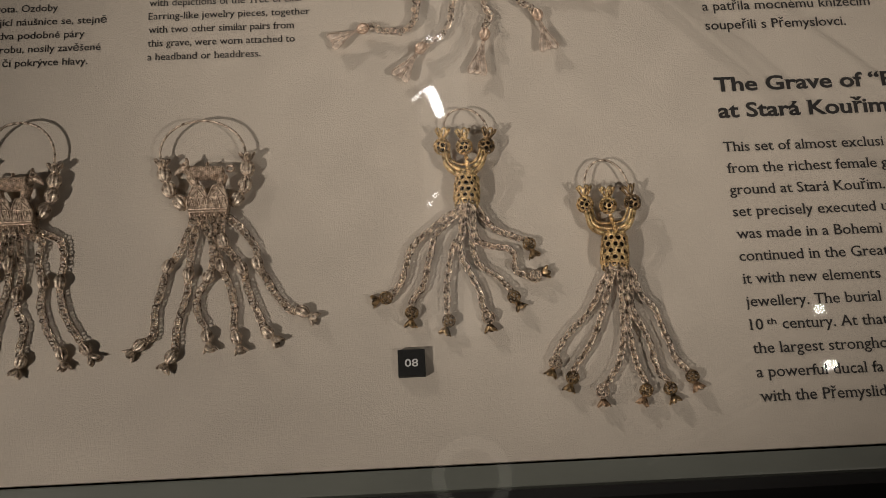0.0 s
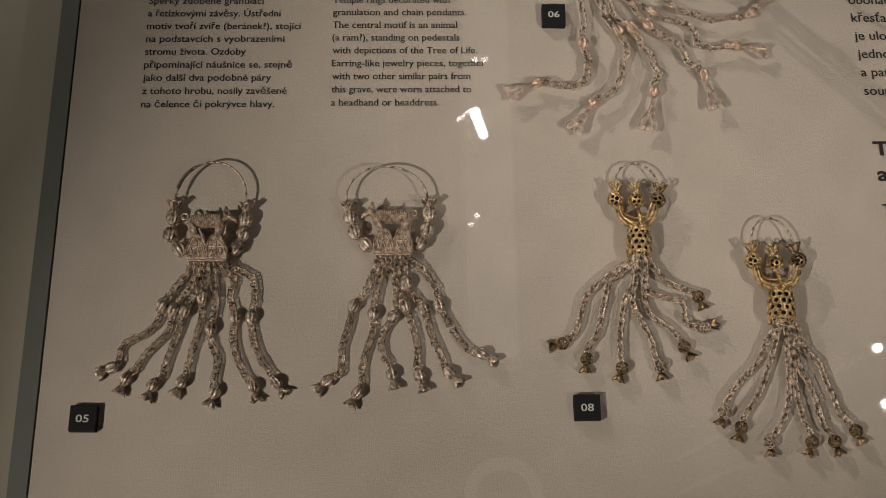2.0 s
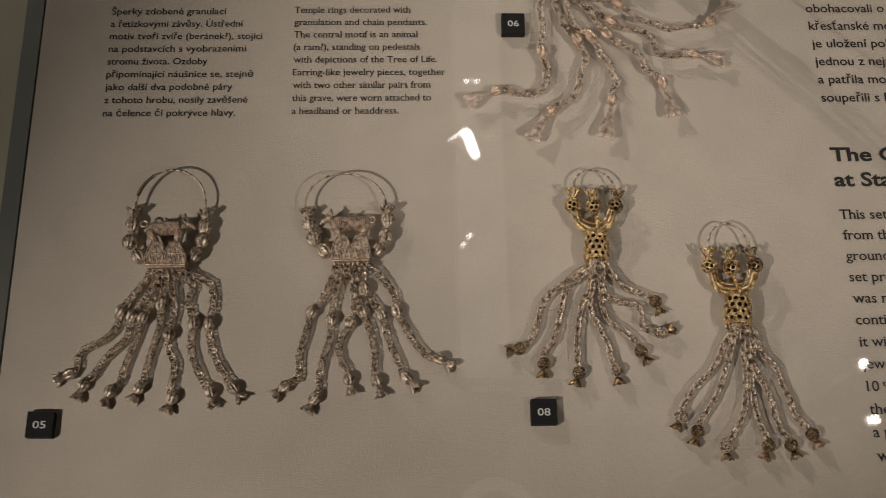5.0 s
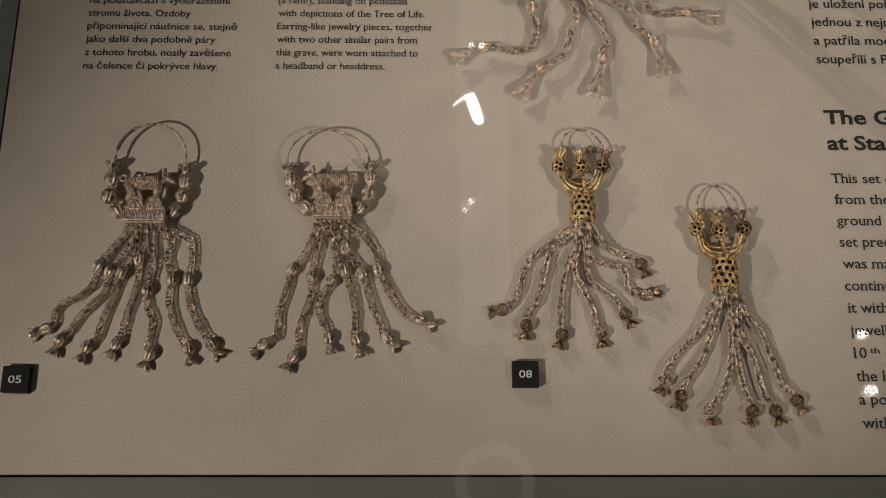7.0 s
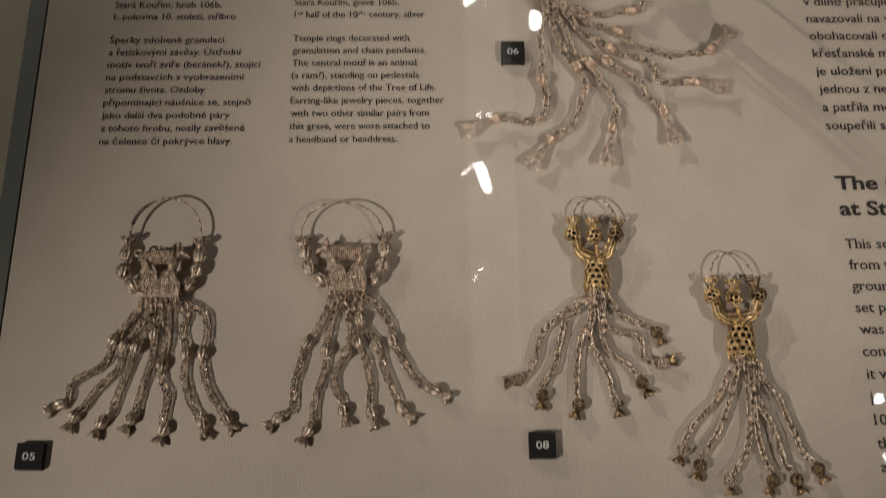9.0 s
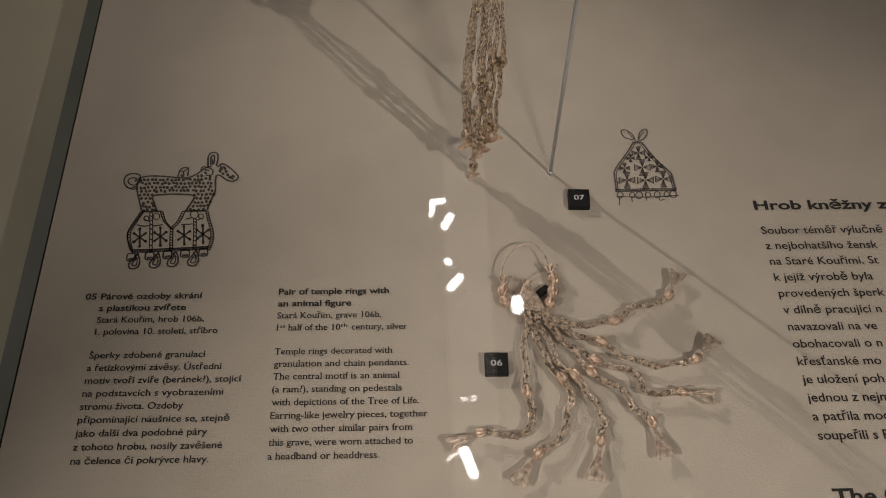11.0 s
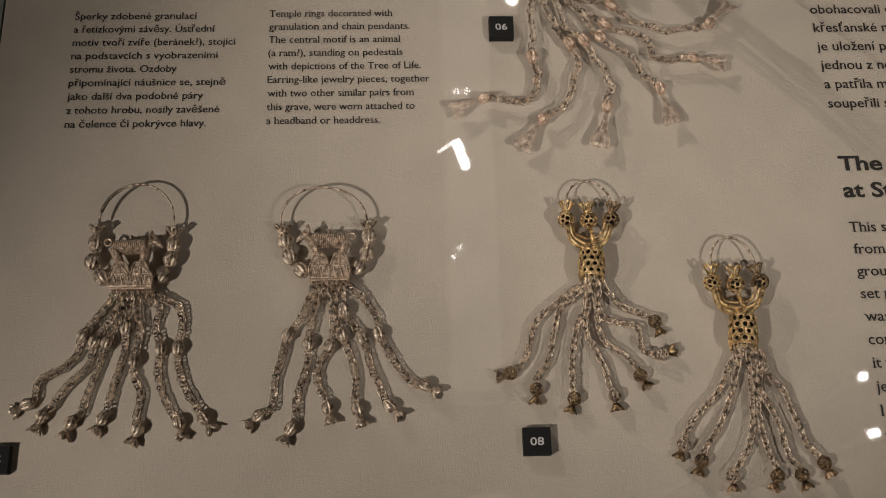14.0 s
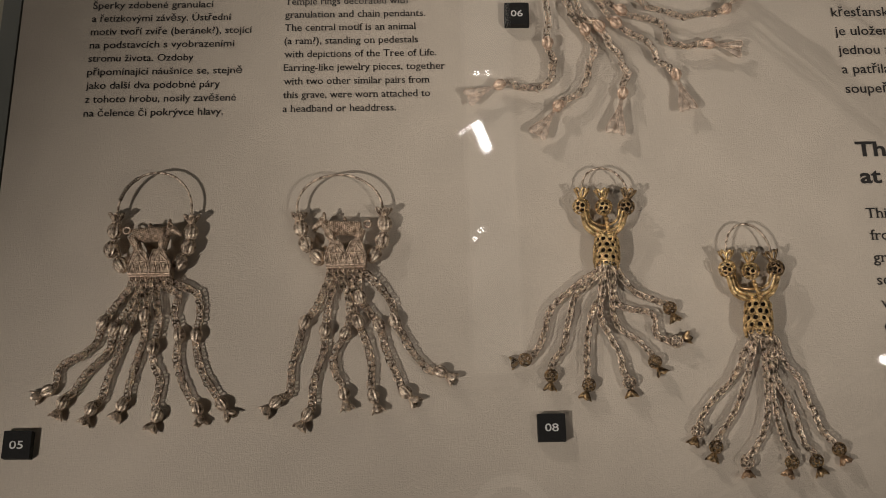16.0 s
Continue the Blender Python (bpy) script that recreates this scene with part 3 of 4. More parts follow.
# ---- jewellery ----
# dark wound wire, and the shade painted inside openwork balls and barrels
DARKIN = material("dark_wire_and_inner_shade", (0.06, 0.045, 0.03), 0.6, 0.6, dark=(0.02, 0.015, 0.01), spots=300)
def chain(parent, pts, mat, pitch, major, wire, off, stretch, lean=35, wave=0.0, rows=(-1, 1), label="", name="chain"):
    """Interlocked rows of wire links along a path given in mm."""
    dense = smooth_path(pts, 12)
    if wave:
        ph = random.uniform(0, 6)
        dense = [p + Vector((math.sin(0.55 * i + ph), math.cos(0.43 * i + ph), 0)) * wave for i, p in enumerate(dense)]
    s = Shape()
    walked, k = pitch, 0
    for a, b in zip(dense, dense[1:]):
        step = (b - a).length
        if step < 1e-9:
            continue
        walked += step
        if walked < pitch:
            continue
        walked -= pitch
        k += 1
        t = (b - a).normalized()
        up = Vector((0, 0, 1)) if abs(t.z) < 0.8 else Vector((0, -1, 0.2))
        side = t.cross(up).normalized()
        up = side.cross(t)
        for sgn in rows:
            tilt = radians(lean + random.uniform(-24, 24)) * sgn
            nrm = up * math.cos(tilt) - side * math.sin(tilt) + t * random.uniform(-0.3, 0.3)
            c = a + side * sgn * off * random.uniform(0.6, 1.2) + up * random.uniform(-0.3, 0.3) + t * (0.5 * pitch * (sgn > 0)) + up * (0.35 if sgn == 0 else 0.0)
            s.ring(c * MM, nrm, major * MM * random.uniform(0.9, 1.1), wire * MM, 12, 5, stretch, t + side * random.uniform(-0.3, 0.3))
    return part(name, s, mat, parent, label)


def melon_bead(parent, at, way, r, mat, length=1.15, lobes=9):
    s = Shape()
    at, way = Vector(at), Vector(way).normalized()
    s.ball(at * MM, way, r * MM, length, lobes, 0.24, 45, 10)
    for q in (-1, 1):
        s.ring((at + way * q * r * length * 0.93) * MM, way, r * 0.36 * MM, 0.28 * MM, 10, 5)
    return part("bead", s, mat, parent)


def tulip(parent, at, way, mat, length=4.8, spread=3.3, width=2.0, count=4):
    """A small open flower cup that ends a chain."""
    s = Shape()
    at, way = Vector(at), Vector(way).normalized()
    s.petals(at * MM, way, count, length * MM, spread * MM, width * MM, random.uniform(0, 1.5))
    s.ball((at + way * 0.4) * MM, way, 1.0 * MM, 1.0, 0, 0, 8, 6)
    return part("flower_cup", s, mat, parent, "small open flower-shaped cup")


def filigree_ball(parent, at, r, mat, name="openwork_ball"):
    """A hollow ball of twelve wire circles."""
    s = Shape()
    g = (1 + 5 ** 0.5) / 2
    turn = Euler((random.uniform(-0.3, 0.3), random.uniform(-0.3, 0.3), random.uniform(0, 1)))
    ways = [(a, b, c) for a in (-1, 1) for b in (-1, 1) for c in (-1, 1)]
    for a in (-1, 1):
        for b in (-1, 1):
            ways += [(0, a / g, b * g), (a / g, b * g, 0), (a * g, 0, b / g)]
    for v in ways:
        d = Vector(v).normalized()
        d.rotate(turn)
        s.ring((Vector(at) + d * r * 0.91) * MM, d, r * 0.335 * MM * random.uniform(0.9, 1.1), r * 0.10 * MM, 12, 5)
    ball = part(name, s, mat, parent)
    # dark ball added inside: its colour stands in for the shaded hollow
    s = Shape()
    s.ball(Vector(at) * MM, (0, 0, 1), r * 0.62 * MM, 1, 0, 0, 12, 8)
    if parent.type == "EMPTY":
        part("core", s, DARKIN, ball, "added dark core, shade inside the ball")
    return ball


def wire_crown(parent, at, way, mat, length=4.4, spread=3.1, count=6, wire=0.5):
    """Petal-shaped wire loops on top of a ball."""
    s = Shape()
    ax = Vector(way).normalized()
    e = ax.orthogonal().normalized()
    g = ax.cross(e)
    base = Vector(at)
    for i in range(count):
        w = 2 * math.pi * i / count + 0.5
        out = math.cos(w) * e + math.sin(w) * g
        tan = ax.cross(out)
        d = ax * length + out * (spread - 0.8)
        foot = base + out * 0.9
        s.tube([(foot + d * (0.5 - 0.5 * math.cos(a)) + tan * 1.3 * math.sin(a) * (0.5 + 0.5 * (1 - math.cos(a)) / 2)) * MM for a in (k * math.pi / 6 for k in range(12))], wire * MM, 5, True, up=out)
    s.ring(base * MM, ax, 1.35 * MM, 0.5 * MM, 14, 5)
    s.ring((base - ax * 0.7) * MM, ax, 1.6 * MM, 0.42 * MM, 14, 5)
    return part("crown", s, mat, parent)


def trefoil(parent, at, way, mat, length=8.5, spread=4.6, wide=1.75):
    """A flat leaf of three tongues that ends a chain."""
    s = Shape()
    at, way = Vector(at), Vector(way).normalized()
    up = Vector((0, 0, 1)) if abs(way.z) < 0.8 else Vector((0.3, -1, 0)).normalized()
    side = way.cross(up).normalized()
    for q in (-1, 0, 1):
        path = [at + way * length * k * (1.0 if q else 0.96) + side * q * spread * 0.70 * k ** 1.4 + up * (0.5 * math.sin(3 * k) + 0.3 * q * q * k) for k in (0, 0.25, 0.5, 0.72, 0.88, 0.97, 1.0)]
        wides = [wide * k for k in (0.25, 0.28, 0.5, 1.0, 1.15, 0.8, 0.3)]
        s.tube([p * MM for p in path], [w * MM for w in wides], 8, flat=0.16, up=up)
        rim = [p + side * w * 0.9 + up * 0.22 for p, w in zip(path, wides)] + [p - side * w * 0.9 + up * 0.22 for p, w in zip(path[::-1], wides[::-1])]
        s.tube([p * MM for p in rim], 0.21 * MM, 5, True)
    s.ring(at * MM, way, 0.9 * MM, 0.35 * MM, 10, 4)
    return part("leaf_pendant", s, mat, parent, "flat three-lobed leaf pendant")


def hoop(parent, pts, r, mat, name="hoop", label=""):
    s = Shape()
    s.tube([q * MM for q in smooth_path(pts, 8)], r * MM, 8)
    return part(name, s, mat, parent, label)


def half_ellipse(arch, n=17):
    """An even arch from its first to its last point that reaches the height of its middle one."""
    p, top, q = (Vector(arch[k]) for k in (0, len(arch) // 2, -1))
    mid = (p + q) / 2
    rise = top.y - mid.y
    return [(mid.x + (p.x - mid.x) * math.cos(w) + (top.x - mid.x) * 0.5 * math.sin(w), mid.y + (p.y - mid.y) * math.cos(w) + rise * math.sin(w)) for w in (math.pi * k / (n - 1) for k in range(n))]


def tassel(parent, start, pts, beads, style, kind, zs, zm):
    """One hanging chain: pts run from the body to the last link, then the end bead and its tip."""
    line = [(start[0], start[1], zs)] + [(x, y, zm + (zs - zm) * max(0, 0.5 - 0.35 * i)) for i, (x, y) in enumerate(pts[:-2])]
    low = 2.2 if kind == "leaf" else 0.0
    end, tip = Vector((*pts[-2], 2.6 + low)), Vector((*pts[-1], 2.2 + low))
    way = (tip - end).normalized()
    line.append(tuple(end - way * 2.2))
    ch = chain(parent, line, **style)
    for k in beads:
        a, b = Vector(line[k]), Vector(line[k + 2])
        if kind == "leaf":
            melon_bead(ch, Vector(line[k + 1]) + Vector((0, 0, 1.2)), b - a, 2.85, ROSY, 1.1, 7)
        else:
            melon_bead(ch, Vector(line[k + 1]) + Vector((0, 0, 1.0)), b - a, 2.75, SILVER, 1.2)
    if kind == "ram":
        melon_bead(ch, end + Vector((0, 0, 0.4)), way, 2.75, SILVER, 1.15)
        tulip(ch, end + way * 2.6, way + Vector((0, 0, 0.1)), SILVER)
    elif kind == "gold":
        filigree_ball(ch, end + Vector((0, 0, 0.3)), 2.85, BRIGHTCHAIN if random.random() < 0.35 else BRONZE)
        tulip(ch, end + way * 2.6, way, COPPER if random.random() < 0.5 else BRONZE, 3.9, 3.1, 1.7, 5)
    else:
        melon_bead(ch, end, way, 2.7, ROSY, 1.1, 7)
        trefoil(ch, end + way * 2.0, way, PALE, max(6.0, (tip - end).length + 1.5))


RAM_CHAIN = dict(mat=CHAIN, pitch=1.55, major=1.0, wire=0.28, off=0.78, stretch=1.08, lean=36)
GOLD_CHAIN = dict(mat=BRIGHTCHAIN, pitch=1.9, major=0.92, wire=0.38, off=0.55, stretch=1.4, lean=48)
LEAF_CHAIN = dict(mat=BRIGHTCHAIN, pitch=1.75, major=1.0, wire=0.30, off=0.72, stretch=1.2, lean=42, wave=0.8)
HUNG_CHAIN = dict(mat=TARNISHED, pitch=2.2, major=0.9, wire=0.28, off=0.5, stretch=1.45, lean=50, wave=0.4)


def granulated(s, a, b, ra, rb, grain=0.5, squash=1.0):
    """A tapered limb from a to b, in mm, with rows of granules all over its outer side."""
    a, b = Vector(a), Vector(b)
    ax = (b - a).normalized()
    up = Vector((0, 0, 1))
    side = ax.cross(up).normalized()
    up = side.cross(ax)
    long = (b - a).length
    n = max(3, int(long / (2.0 * grain)))
    s.tube([(a + ax * long * q) * MM for q in (-0.06, 0.0, 0.3, 0.7, 1.0, 1.06)], [k * MM for k in (ra * 0.6, ra, ra * 0.72 + rb * 0.28, ra * 0.3 + rb * 0.7, rb, rb * 0.6)], 14, flat=squash)
    for i in range(n + 1):
        q = i / n
        r = ra + (rb - ra) * q
        m = max(4, int(r * 3.4 / (2 * grain)))
        for j in range(m):
            w = -0.15 + (math.pi + 0.3) * (j + 0.5 * (i % 2)) / m
            c = a + ax * long * q + side * r * math.cos(w) + up * r * squash * math.sin(w)
            s.ball((c + Vector((random.uniform(-0.08, 0.08), random.uniform(-0.08, 0.08), 0))) * MM, (0, 0, 1), grain * MM * random.uniform(0.85, 1.1), 1, 0, 0, 6, 4)


def animal(parent, facing, body_y, head, tail, feet):
    """The small standing ram with granulated fleece; facing 1 looks to +x."""
    s = Shape()
    z = 6.9
    body_y -= 0.5
    head, tail = (head[0], head[1] - 0.7), (tail[0], tail[1] - 0.7)
    rear, chest = Vector((tail[0] + facing * 3.4, body_y + 0.3, z)), Vector((head[0] - facing * 4.6, body_y + 0.9, z))
    granulated(s, rear, chest, 2.75, 2.95, 0.43, 1.45)
    hips = sorted((rear.x - facing * 0.2, chest.x + facing * 0.2))
    for fx, hx in zip(feet, hips):
        granulated(s, (hx, body_y - 0.6, z), (fx, 8.6, z), 2.1, 1.6, 0.40, 1.9)
    neck = Vector((head[0] - facing * 1.9, head[1] + 0.4, z + 0.6))
    granulated(s, chest, neck, 2.5, 1.8, 0.40)
    s.tube([(neck + Vector((facing * k * 4.6, -k * k * 3.0 - 0.1 * k, 0.4 * k))) * MM for k in (-0.1, 0.2, 0.5, 0.8, 1.0)], [k * MM for k in (1.5, 1.75, 1.4, 1.0, 0.55)], 10)
    s.ring((neck + Vector((facing * 0.2, 1.0, 1.7))) * MM, (0.2 * facing, 0.2, 1), 1.15 * MM, 0.5 * MM, 12, 6)
    s.ring((neck + Vector((facing * 0.2, 1.0, -1.2))) * MM, (0.2 * facing, 0.2, 1), 1.15 * MM, 0.5 * MM, 12, 6)
    s.tube([(neck + Vector((-facing * 0.6, 1.2, 0.2))) * MM, (neck + Vector((-facing * 0.5, 3.2, 0.6))) * MM, (neck + Vector((-facing * 0.2, 4.6, 0.9))) * MM], [0.75 * MM, 0.95 * MM, 0.55 * MM], 8)
    s.ring((rear + chest) / 2 * MM + mm(0, 4.2, 0.2), (1, 0, 0.3), 0.95 * MM, 0.5 * MM, 12, 6)
    s.ring(mm(tail[0], tail[1], z + 0.6), (0, 0.1, 1), 1.55 * MM, 0.6 * MM, 14, 6)
    return part("animal_figure", s, FLEECE, parent, "granulated standing ram figure")


def pedestal(parent, x0, x1, t0, t1):
    """A trapezoid stand with filigree triangles on its face."""
    s = Shape()
    out = [(x0, -2.6), (x1, -2.6), (x1 + 0.4, 1.4), (t1 + 0.9, 5.6), (t1 - 0.3, 8.2), (t0 + 0.3, 8.2), (t0 - 0.9, 5.6), (x0 - 0.4, 1.4)]
    s.prism([(x * MM, y * MM) for x, y in out], 0.0008, 0.0096)
    def line(a, b):
        s.tube([mm(*a, 9.7), mm(*b, 9.7)], 0.40 * MM, 5)
    for a, b in zip(out, out[1:] + out[:1]):
        line(a, b)
    w = x1 - x0
    line((x0 + w * 0.5, -2), ((t0 + t1) / 2, 9.2))
    for k in range(3):
        xa, xb = x0 + w * k / 3, x0 + w * (k + 1) / 3
        line((xa, -2), ((xa + xb) / 2, 2.8))
        line(((xa + xb) / 2, 2.8), (xb, -2))
    line((x0 + w * 0.08, 2.8), (x1 - w * 0.08, 2.8))
    line((x0 + w * 0.15, 3.0), ((t0 + t1) / 2, 6.8))
    line(((t0 + t1) / 2, 6.8), (x1 - w * 0.15, 3.0))
    for _ in range(26):
        q = random.random()
        s.ball(mm(x0 + w * (0.15 + 0.7 * random.random()) * (1 - 0.25 * q) + 0.12 * w * q, -1.2 + q * 8.5, 9.6), (0, 0, 1), 0.33 * MM, 1, 0, 0, 6, 4)
    return part("pedestal", s, FLEECE, parent, "filigree-covered trapezoid pedestal", False)


def ram_ring(place, label, facing, arch, left, right, ped, head, tail, chains):
    ob = empty("temple_ring", (*place, 0), label, "temple ring", "pair of silver temple rings")
    arch = half_ellipse(arch)
    n = len(arch)
    hoop(ob, [(*left[-1], 4.0), (*left[1], 4.6)] + [(x, y - 0.3, 6.0 + 2.2 * math.sin(math.pi * (i + 0.5) / n)) for i, (x, y) in enumerate(arch)] + [(*right[1], 4.6), (*right[-1], 4.0)], 0.55, SILVER)
    for col in (left, right):
        for a, b in zip(col[1:], col[:-1]):
            melon_bead(ob, (a[0], a[1] - 0.4, 5.0), (b[0] - a[0], b[1] - a[1], 0), 3.35, SILVER, 1.15, 9)
        wire_crown(ob, (col[0][0], col[0][1] - 2.6, 4.9), (0.05, 1, 0.35), SILVER, 3.4, 3.4, 6, 0.62)
    if facing > 0:
        s = Shape()
        core = [Vector((x, y - 0.3, 6.0 + 2.2 * math.sin(math.pi * (i + 0.5) / n))) for i, (x, y) in enumerate(arch)][1:6]
        line = smooth_path(core, 14)
        s.tube([(q + Vector((math.cos(i * 1.3), 0.4 * math.sin(i * 1.3), math.sin(i * 1.3))) * 0.72) * MM for i, q in enumerate(line)], 0.3 * MM, 5)
        part("wire_winding", s, DARKIN, ob, "dark wire wound round the hoop")
    mid = (ped[0] + ped[1]) / 2
    pedestal(ob, ped[0], mid - 0.2, ped[2] - 2.2, ped[2] + 2.5)
    pedestal(ob, mid + 0.2, ped[1], ped[3] - 2.5, ped[3] + 2.2)
    s = Shape()
    s.box(mm(ped[0], -3.6, 1.2), mm(ped[1], -2.7, 8.6), 0.0003)
    for k in range(8):
        s.ring(mm(ped[0] + (k + 0.5) * (ped[1] - ped[0]) / 8, -4.3, 7.0), (1, 0, 0.4), 0.95 * MM, 0.28 * MM, 8, 4)
    part("base_bar", s, FLEECE, ob, "", False)
    animal(ob, facing, (head[1] + tail[1]) / 2 - 2.9, head, tail, (ped[2] - 0.7, ped[3] + 0.7))
    for k, (pts, beads) in enumerate(chains):
        x = ped[0] + 1.0 + (ped[1] - ped[0] - 2.0) * k / (len(chains) - 1)
        tassel(ob, (x, -5.0), pts, beads, RAM_CHAIN, "ram", 6.4, 2.2)
    return ob


ram_ring((-0.0555, -0.0788), "tarnished silver temple ring with ram figure and seven splayed chains", 1,
         [(-14.9, 29.4), (-12.6, 37.7), (5.0, 44.9), (13.8, 38.4), (17.4, 26.6)],
         [(-15.6, 26.0), (-16.0, 19.2), (-16.9, 10.6), (-12.3, 3.4)], [(17.5, 24.6), (17.5, 17.9), (16.7, 11.2), (13.4, 4.1)],
         (-7.7, 10.1, -3.6, 5.1), (11.0, 18.4), (-9.9, 18.7),
         [([(-8.8, -9.0), (-18.5, -22.4), (-20.5, -30.3), (-25.7, -36.0), (-35.0, -41.1), (-36.3, -48.6), (-39.2, -51.4), (-44.1, -53.6)], [1]),
          ([(-4.0, -10.1), (-13.3, -25.1), (-15.6, -35.2), (-24.2, -44.5), (-28.7, -52.0), (-32.9, -56.6), (-34.9, -61.2)], [1]),
          ([(-2.2, -10.1), (-8.3, -26.1), (-11.0, -35.2), (-14.9, -47.5), (-17.1, -55.9), (-20.9, -59.5), (-22.9, -64.1)], [1]),
          ([(0.7, -10.1), (-0.7, -19.4), (-0.7, -28.7), (-2.6, -37.3), (-5.6, -49.5), (-6.2, -55.1), (-7.9, -57.9), (-10.3, -62.5)], [1]),
          ([(3.9, -9.2), (5.1, -23.9), (3.7, -33.5), (4.1, -41.2), (7.2, -47.8), (5.8, -58.1), (6.8, -62.7), (4.5, -68.2)], [2]),
          ([(8.0, -7.3), (12.9, -10.3), (11.4, -19.1), (14.4, -28.4), (13.6, -37.5), (16.3, -48.0), (21.3, -57.4), (23.7, -60.2), (24.8, -65.3)], [3]),
          ([(12.7, -6.3), (21.3, -10.4), (22.6, -20.2), (21.6, -28.5), (22.3, -36.7), (25.5, -46.2), (31.3, -54.8), (33.7, -58.5), (36.5, -62.3)], [3])])
ram_ring((0.0299, -0.0764), "tarnished silver temple ring with ram figure and six splayed chains", -1,
         [(-21.4, 24.7), (-19.0, 33.5), (-5.2, 40.2), (9.5, 35.2), (16.3, 25.3)],
         [(-20.7, 22.3), (-19.7, 16.4), (-17.4, 9.2), (-12.4, 2.9)], [(16.7, 23.8), (17.1, 17.9), (16.1, 10.2), (12.4, 3.6)],
         (-8.3, 8.7, -4.2, 4.9), (-11.6, 17.8), (9.8, 17.5),
         [([(-6.6, -6.0), (-12.5, -19.5), (-17.6, -26.1), (-19.3, -32.7), (-22.6, -45.7), (-23.4, -56.6), (-28.9, -60.5), (-33.4, -64.3)], [2]),
          ([(-4.6, -6.0), (-7.6, -20.6), (-8.7, -29.8), (-9.5, -39.9), (-13.3, -52.8), (-13.7, -61.7), (-15.6, -66.0), (-18.4, -70.8)], [2]),
          ([(-2.6, -6.0), (1.3, -15.5), (1.8, -24.8), (0.1, -31.4), (-4.6, -40.0), (-4.6, -47.0), (-1.2, -54.0), (-0.4, -57.5), (0.7, -62.9)], [3]),
          ([(2.4, -6.0), (3.3, -17.6), (5.5, -26.4), (8.2, -33.1), (11.0, -44.2), (10.9, -55.2), (12.1, -58.9), (13.7, -64.0)], [2]),
          ([(5.4, -6.0), (6.3, -15.6), (10.2, -21.9), (14.4, -28.1), (17.0, -38.3), (20.7, -47.4), (23.5, -54.4), (25.4, -57.4), (29.7, -61.8)], [1, 3]),
          ([(8.4, -5.0), (14.3, -10.5), (20.2, -18.9), (21.1, -26.1), (24.9, -33.3), (29.6, -41.5), (36.3, -48.6), (40.4, -48.7), (45.0, -51.7)], [3])])


def gold_ring(place, label, arch, balls, arm, stem, barrel, chains):
    """Gilded temple ring: wire hoop, three openwork balls on curved arms and an openwork barrel."""
    ob = empty("gold_temple_ring", (*place, 0), label, "temple ring", "pair of gilded temple rings")
    z = 6.8
    arch = half_ellipse(arch)
    hoop(ob, [(*balls[0][1], z)] + [(x, y, z - 1.6) for x, y in arch] + [(*balls[2][1], z)], 0.5, SILVER, "hoop", "thin silver wire hoop")
    for k, (top, c) in enumerate(balls):
        filigree_ball(ob, (*c, z), 3.7, BRONZE if k == 2 else GOLD)
        way = Vector((top[0] - c[0], top[1] - c[1], 0)).normalized()
        wire_crown(ob, Vector((*c, z)) + way * 3.6, way + Vector((0, 0, 0.15)), BRONZE if k == 2 else GOLD)
    mx = (arm[0][0] + arm[-1][0]) / 2
    for dz, sh, r in ((1.4, 0.0, 0.95), (-1.2, 0.4, 0.95), (1.7, 2.3, 0.8), (0.6, 5.2, 0.6)):
        s = Shape()
        pts = smooth_path([(mx + (x - mx) * (1 - sh * 0.045), y + sh * (1 - 0.6 * ((x - mx) / 10) ** 2), z + dz) for x, y in arm], 16)
        s.tube([q * MM for q in pts], [r * MM * (1.12 if i % 2 else 0.9) for i in range(len(pts))], 10)
        part("arm", s, GOLD, ob)
    s = Shape()
    (ax, ay), (bx, by) = stem
    s.tube([mm(ax, ay, z), mm((ax + bx) / 2, (ay + by) / 2, z + 2.6), mm(bx, by, z + 3.2)], 0.85 * MM, 8)
    for k in range(6):
        q = k / 5
        s.ball(mm(ax + (bx - ax) * q, ay + (by - ay) * q, z + 1.0 + 3.0 * math.sin(q * 1.6)), (bx - ax, by - ay, 0), 1.05 * MM, 0.6, 0, 0, 8, 6)
    part("stem", s, GOLD, ob)
    (tx, ty), (ux, uy), rad = barrel
    top, low = Vector((tx, ty, 6.1)), Vector((ux, uy, 6.1))
    ax = (low - top).normalized()
    e = ax.cross(Vector((0, 0, 1))).normalized()
    g = e.cross(ax)
    long = (low - top).length
    s = Shape()
    girth = lambda q: rad * (0.90 + 0.12 * q - 0.10 * (2 * q - 1) ** 4)
    for row in range(4):
        q = (row + 0.5) / 4
        for k in range(11):
            w = 2 * math.pi * (k + 0.5 * (row % 2) + random.uniform(-0.08, 0.08)) / 11
            out = math.cos(w) * e + math.sin(w) * g
            s.ring((top + ax * long * q + out * girth(q)) * MM, out, long / 8.2 * MM * random.uniform(0.92, 1.1), 0.52 * MM, 12, 6)
    for q in (0.0, 0.97, 1.03):
        s.ring((top + ax * long * q) * MM, ax, girth(min(q, 1)) * MM, 0.46 * MM, 24, 6)
    for k in range(9):
        w = 2 * math.pi * k / 9
        out = math.cos(w) * e + math.sin(w) * g
        s.ring((top + ax * (long + 1.2) + out * rad * 0.9) * MM, out, 1.15 * MM, 0.38 * MM, 10, 5)
        s.ring((top - ax * 1.0 + out * rad * 0.74) * MM, out, 1.0 * MM, 0.36 * MM, 10, 5)
    part("openwork_barrel", s, GOLD, ob, "gilded openwork barrel of wire circles")
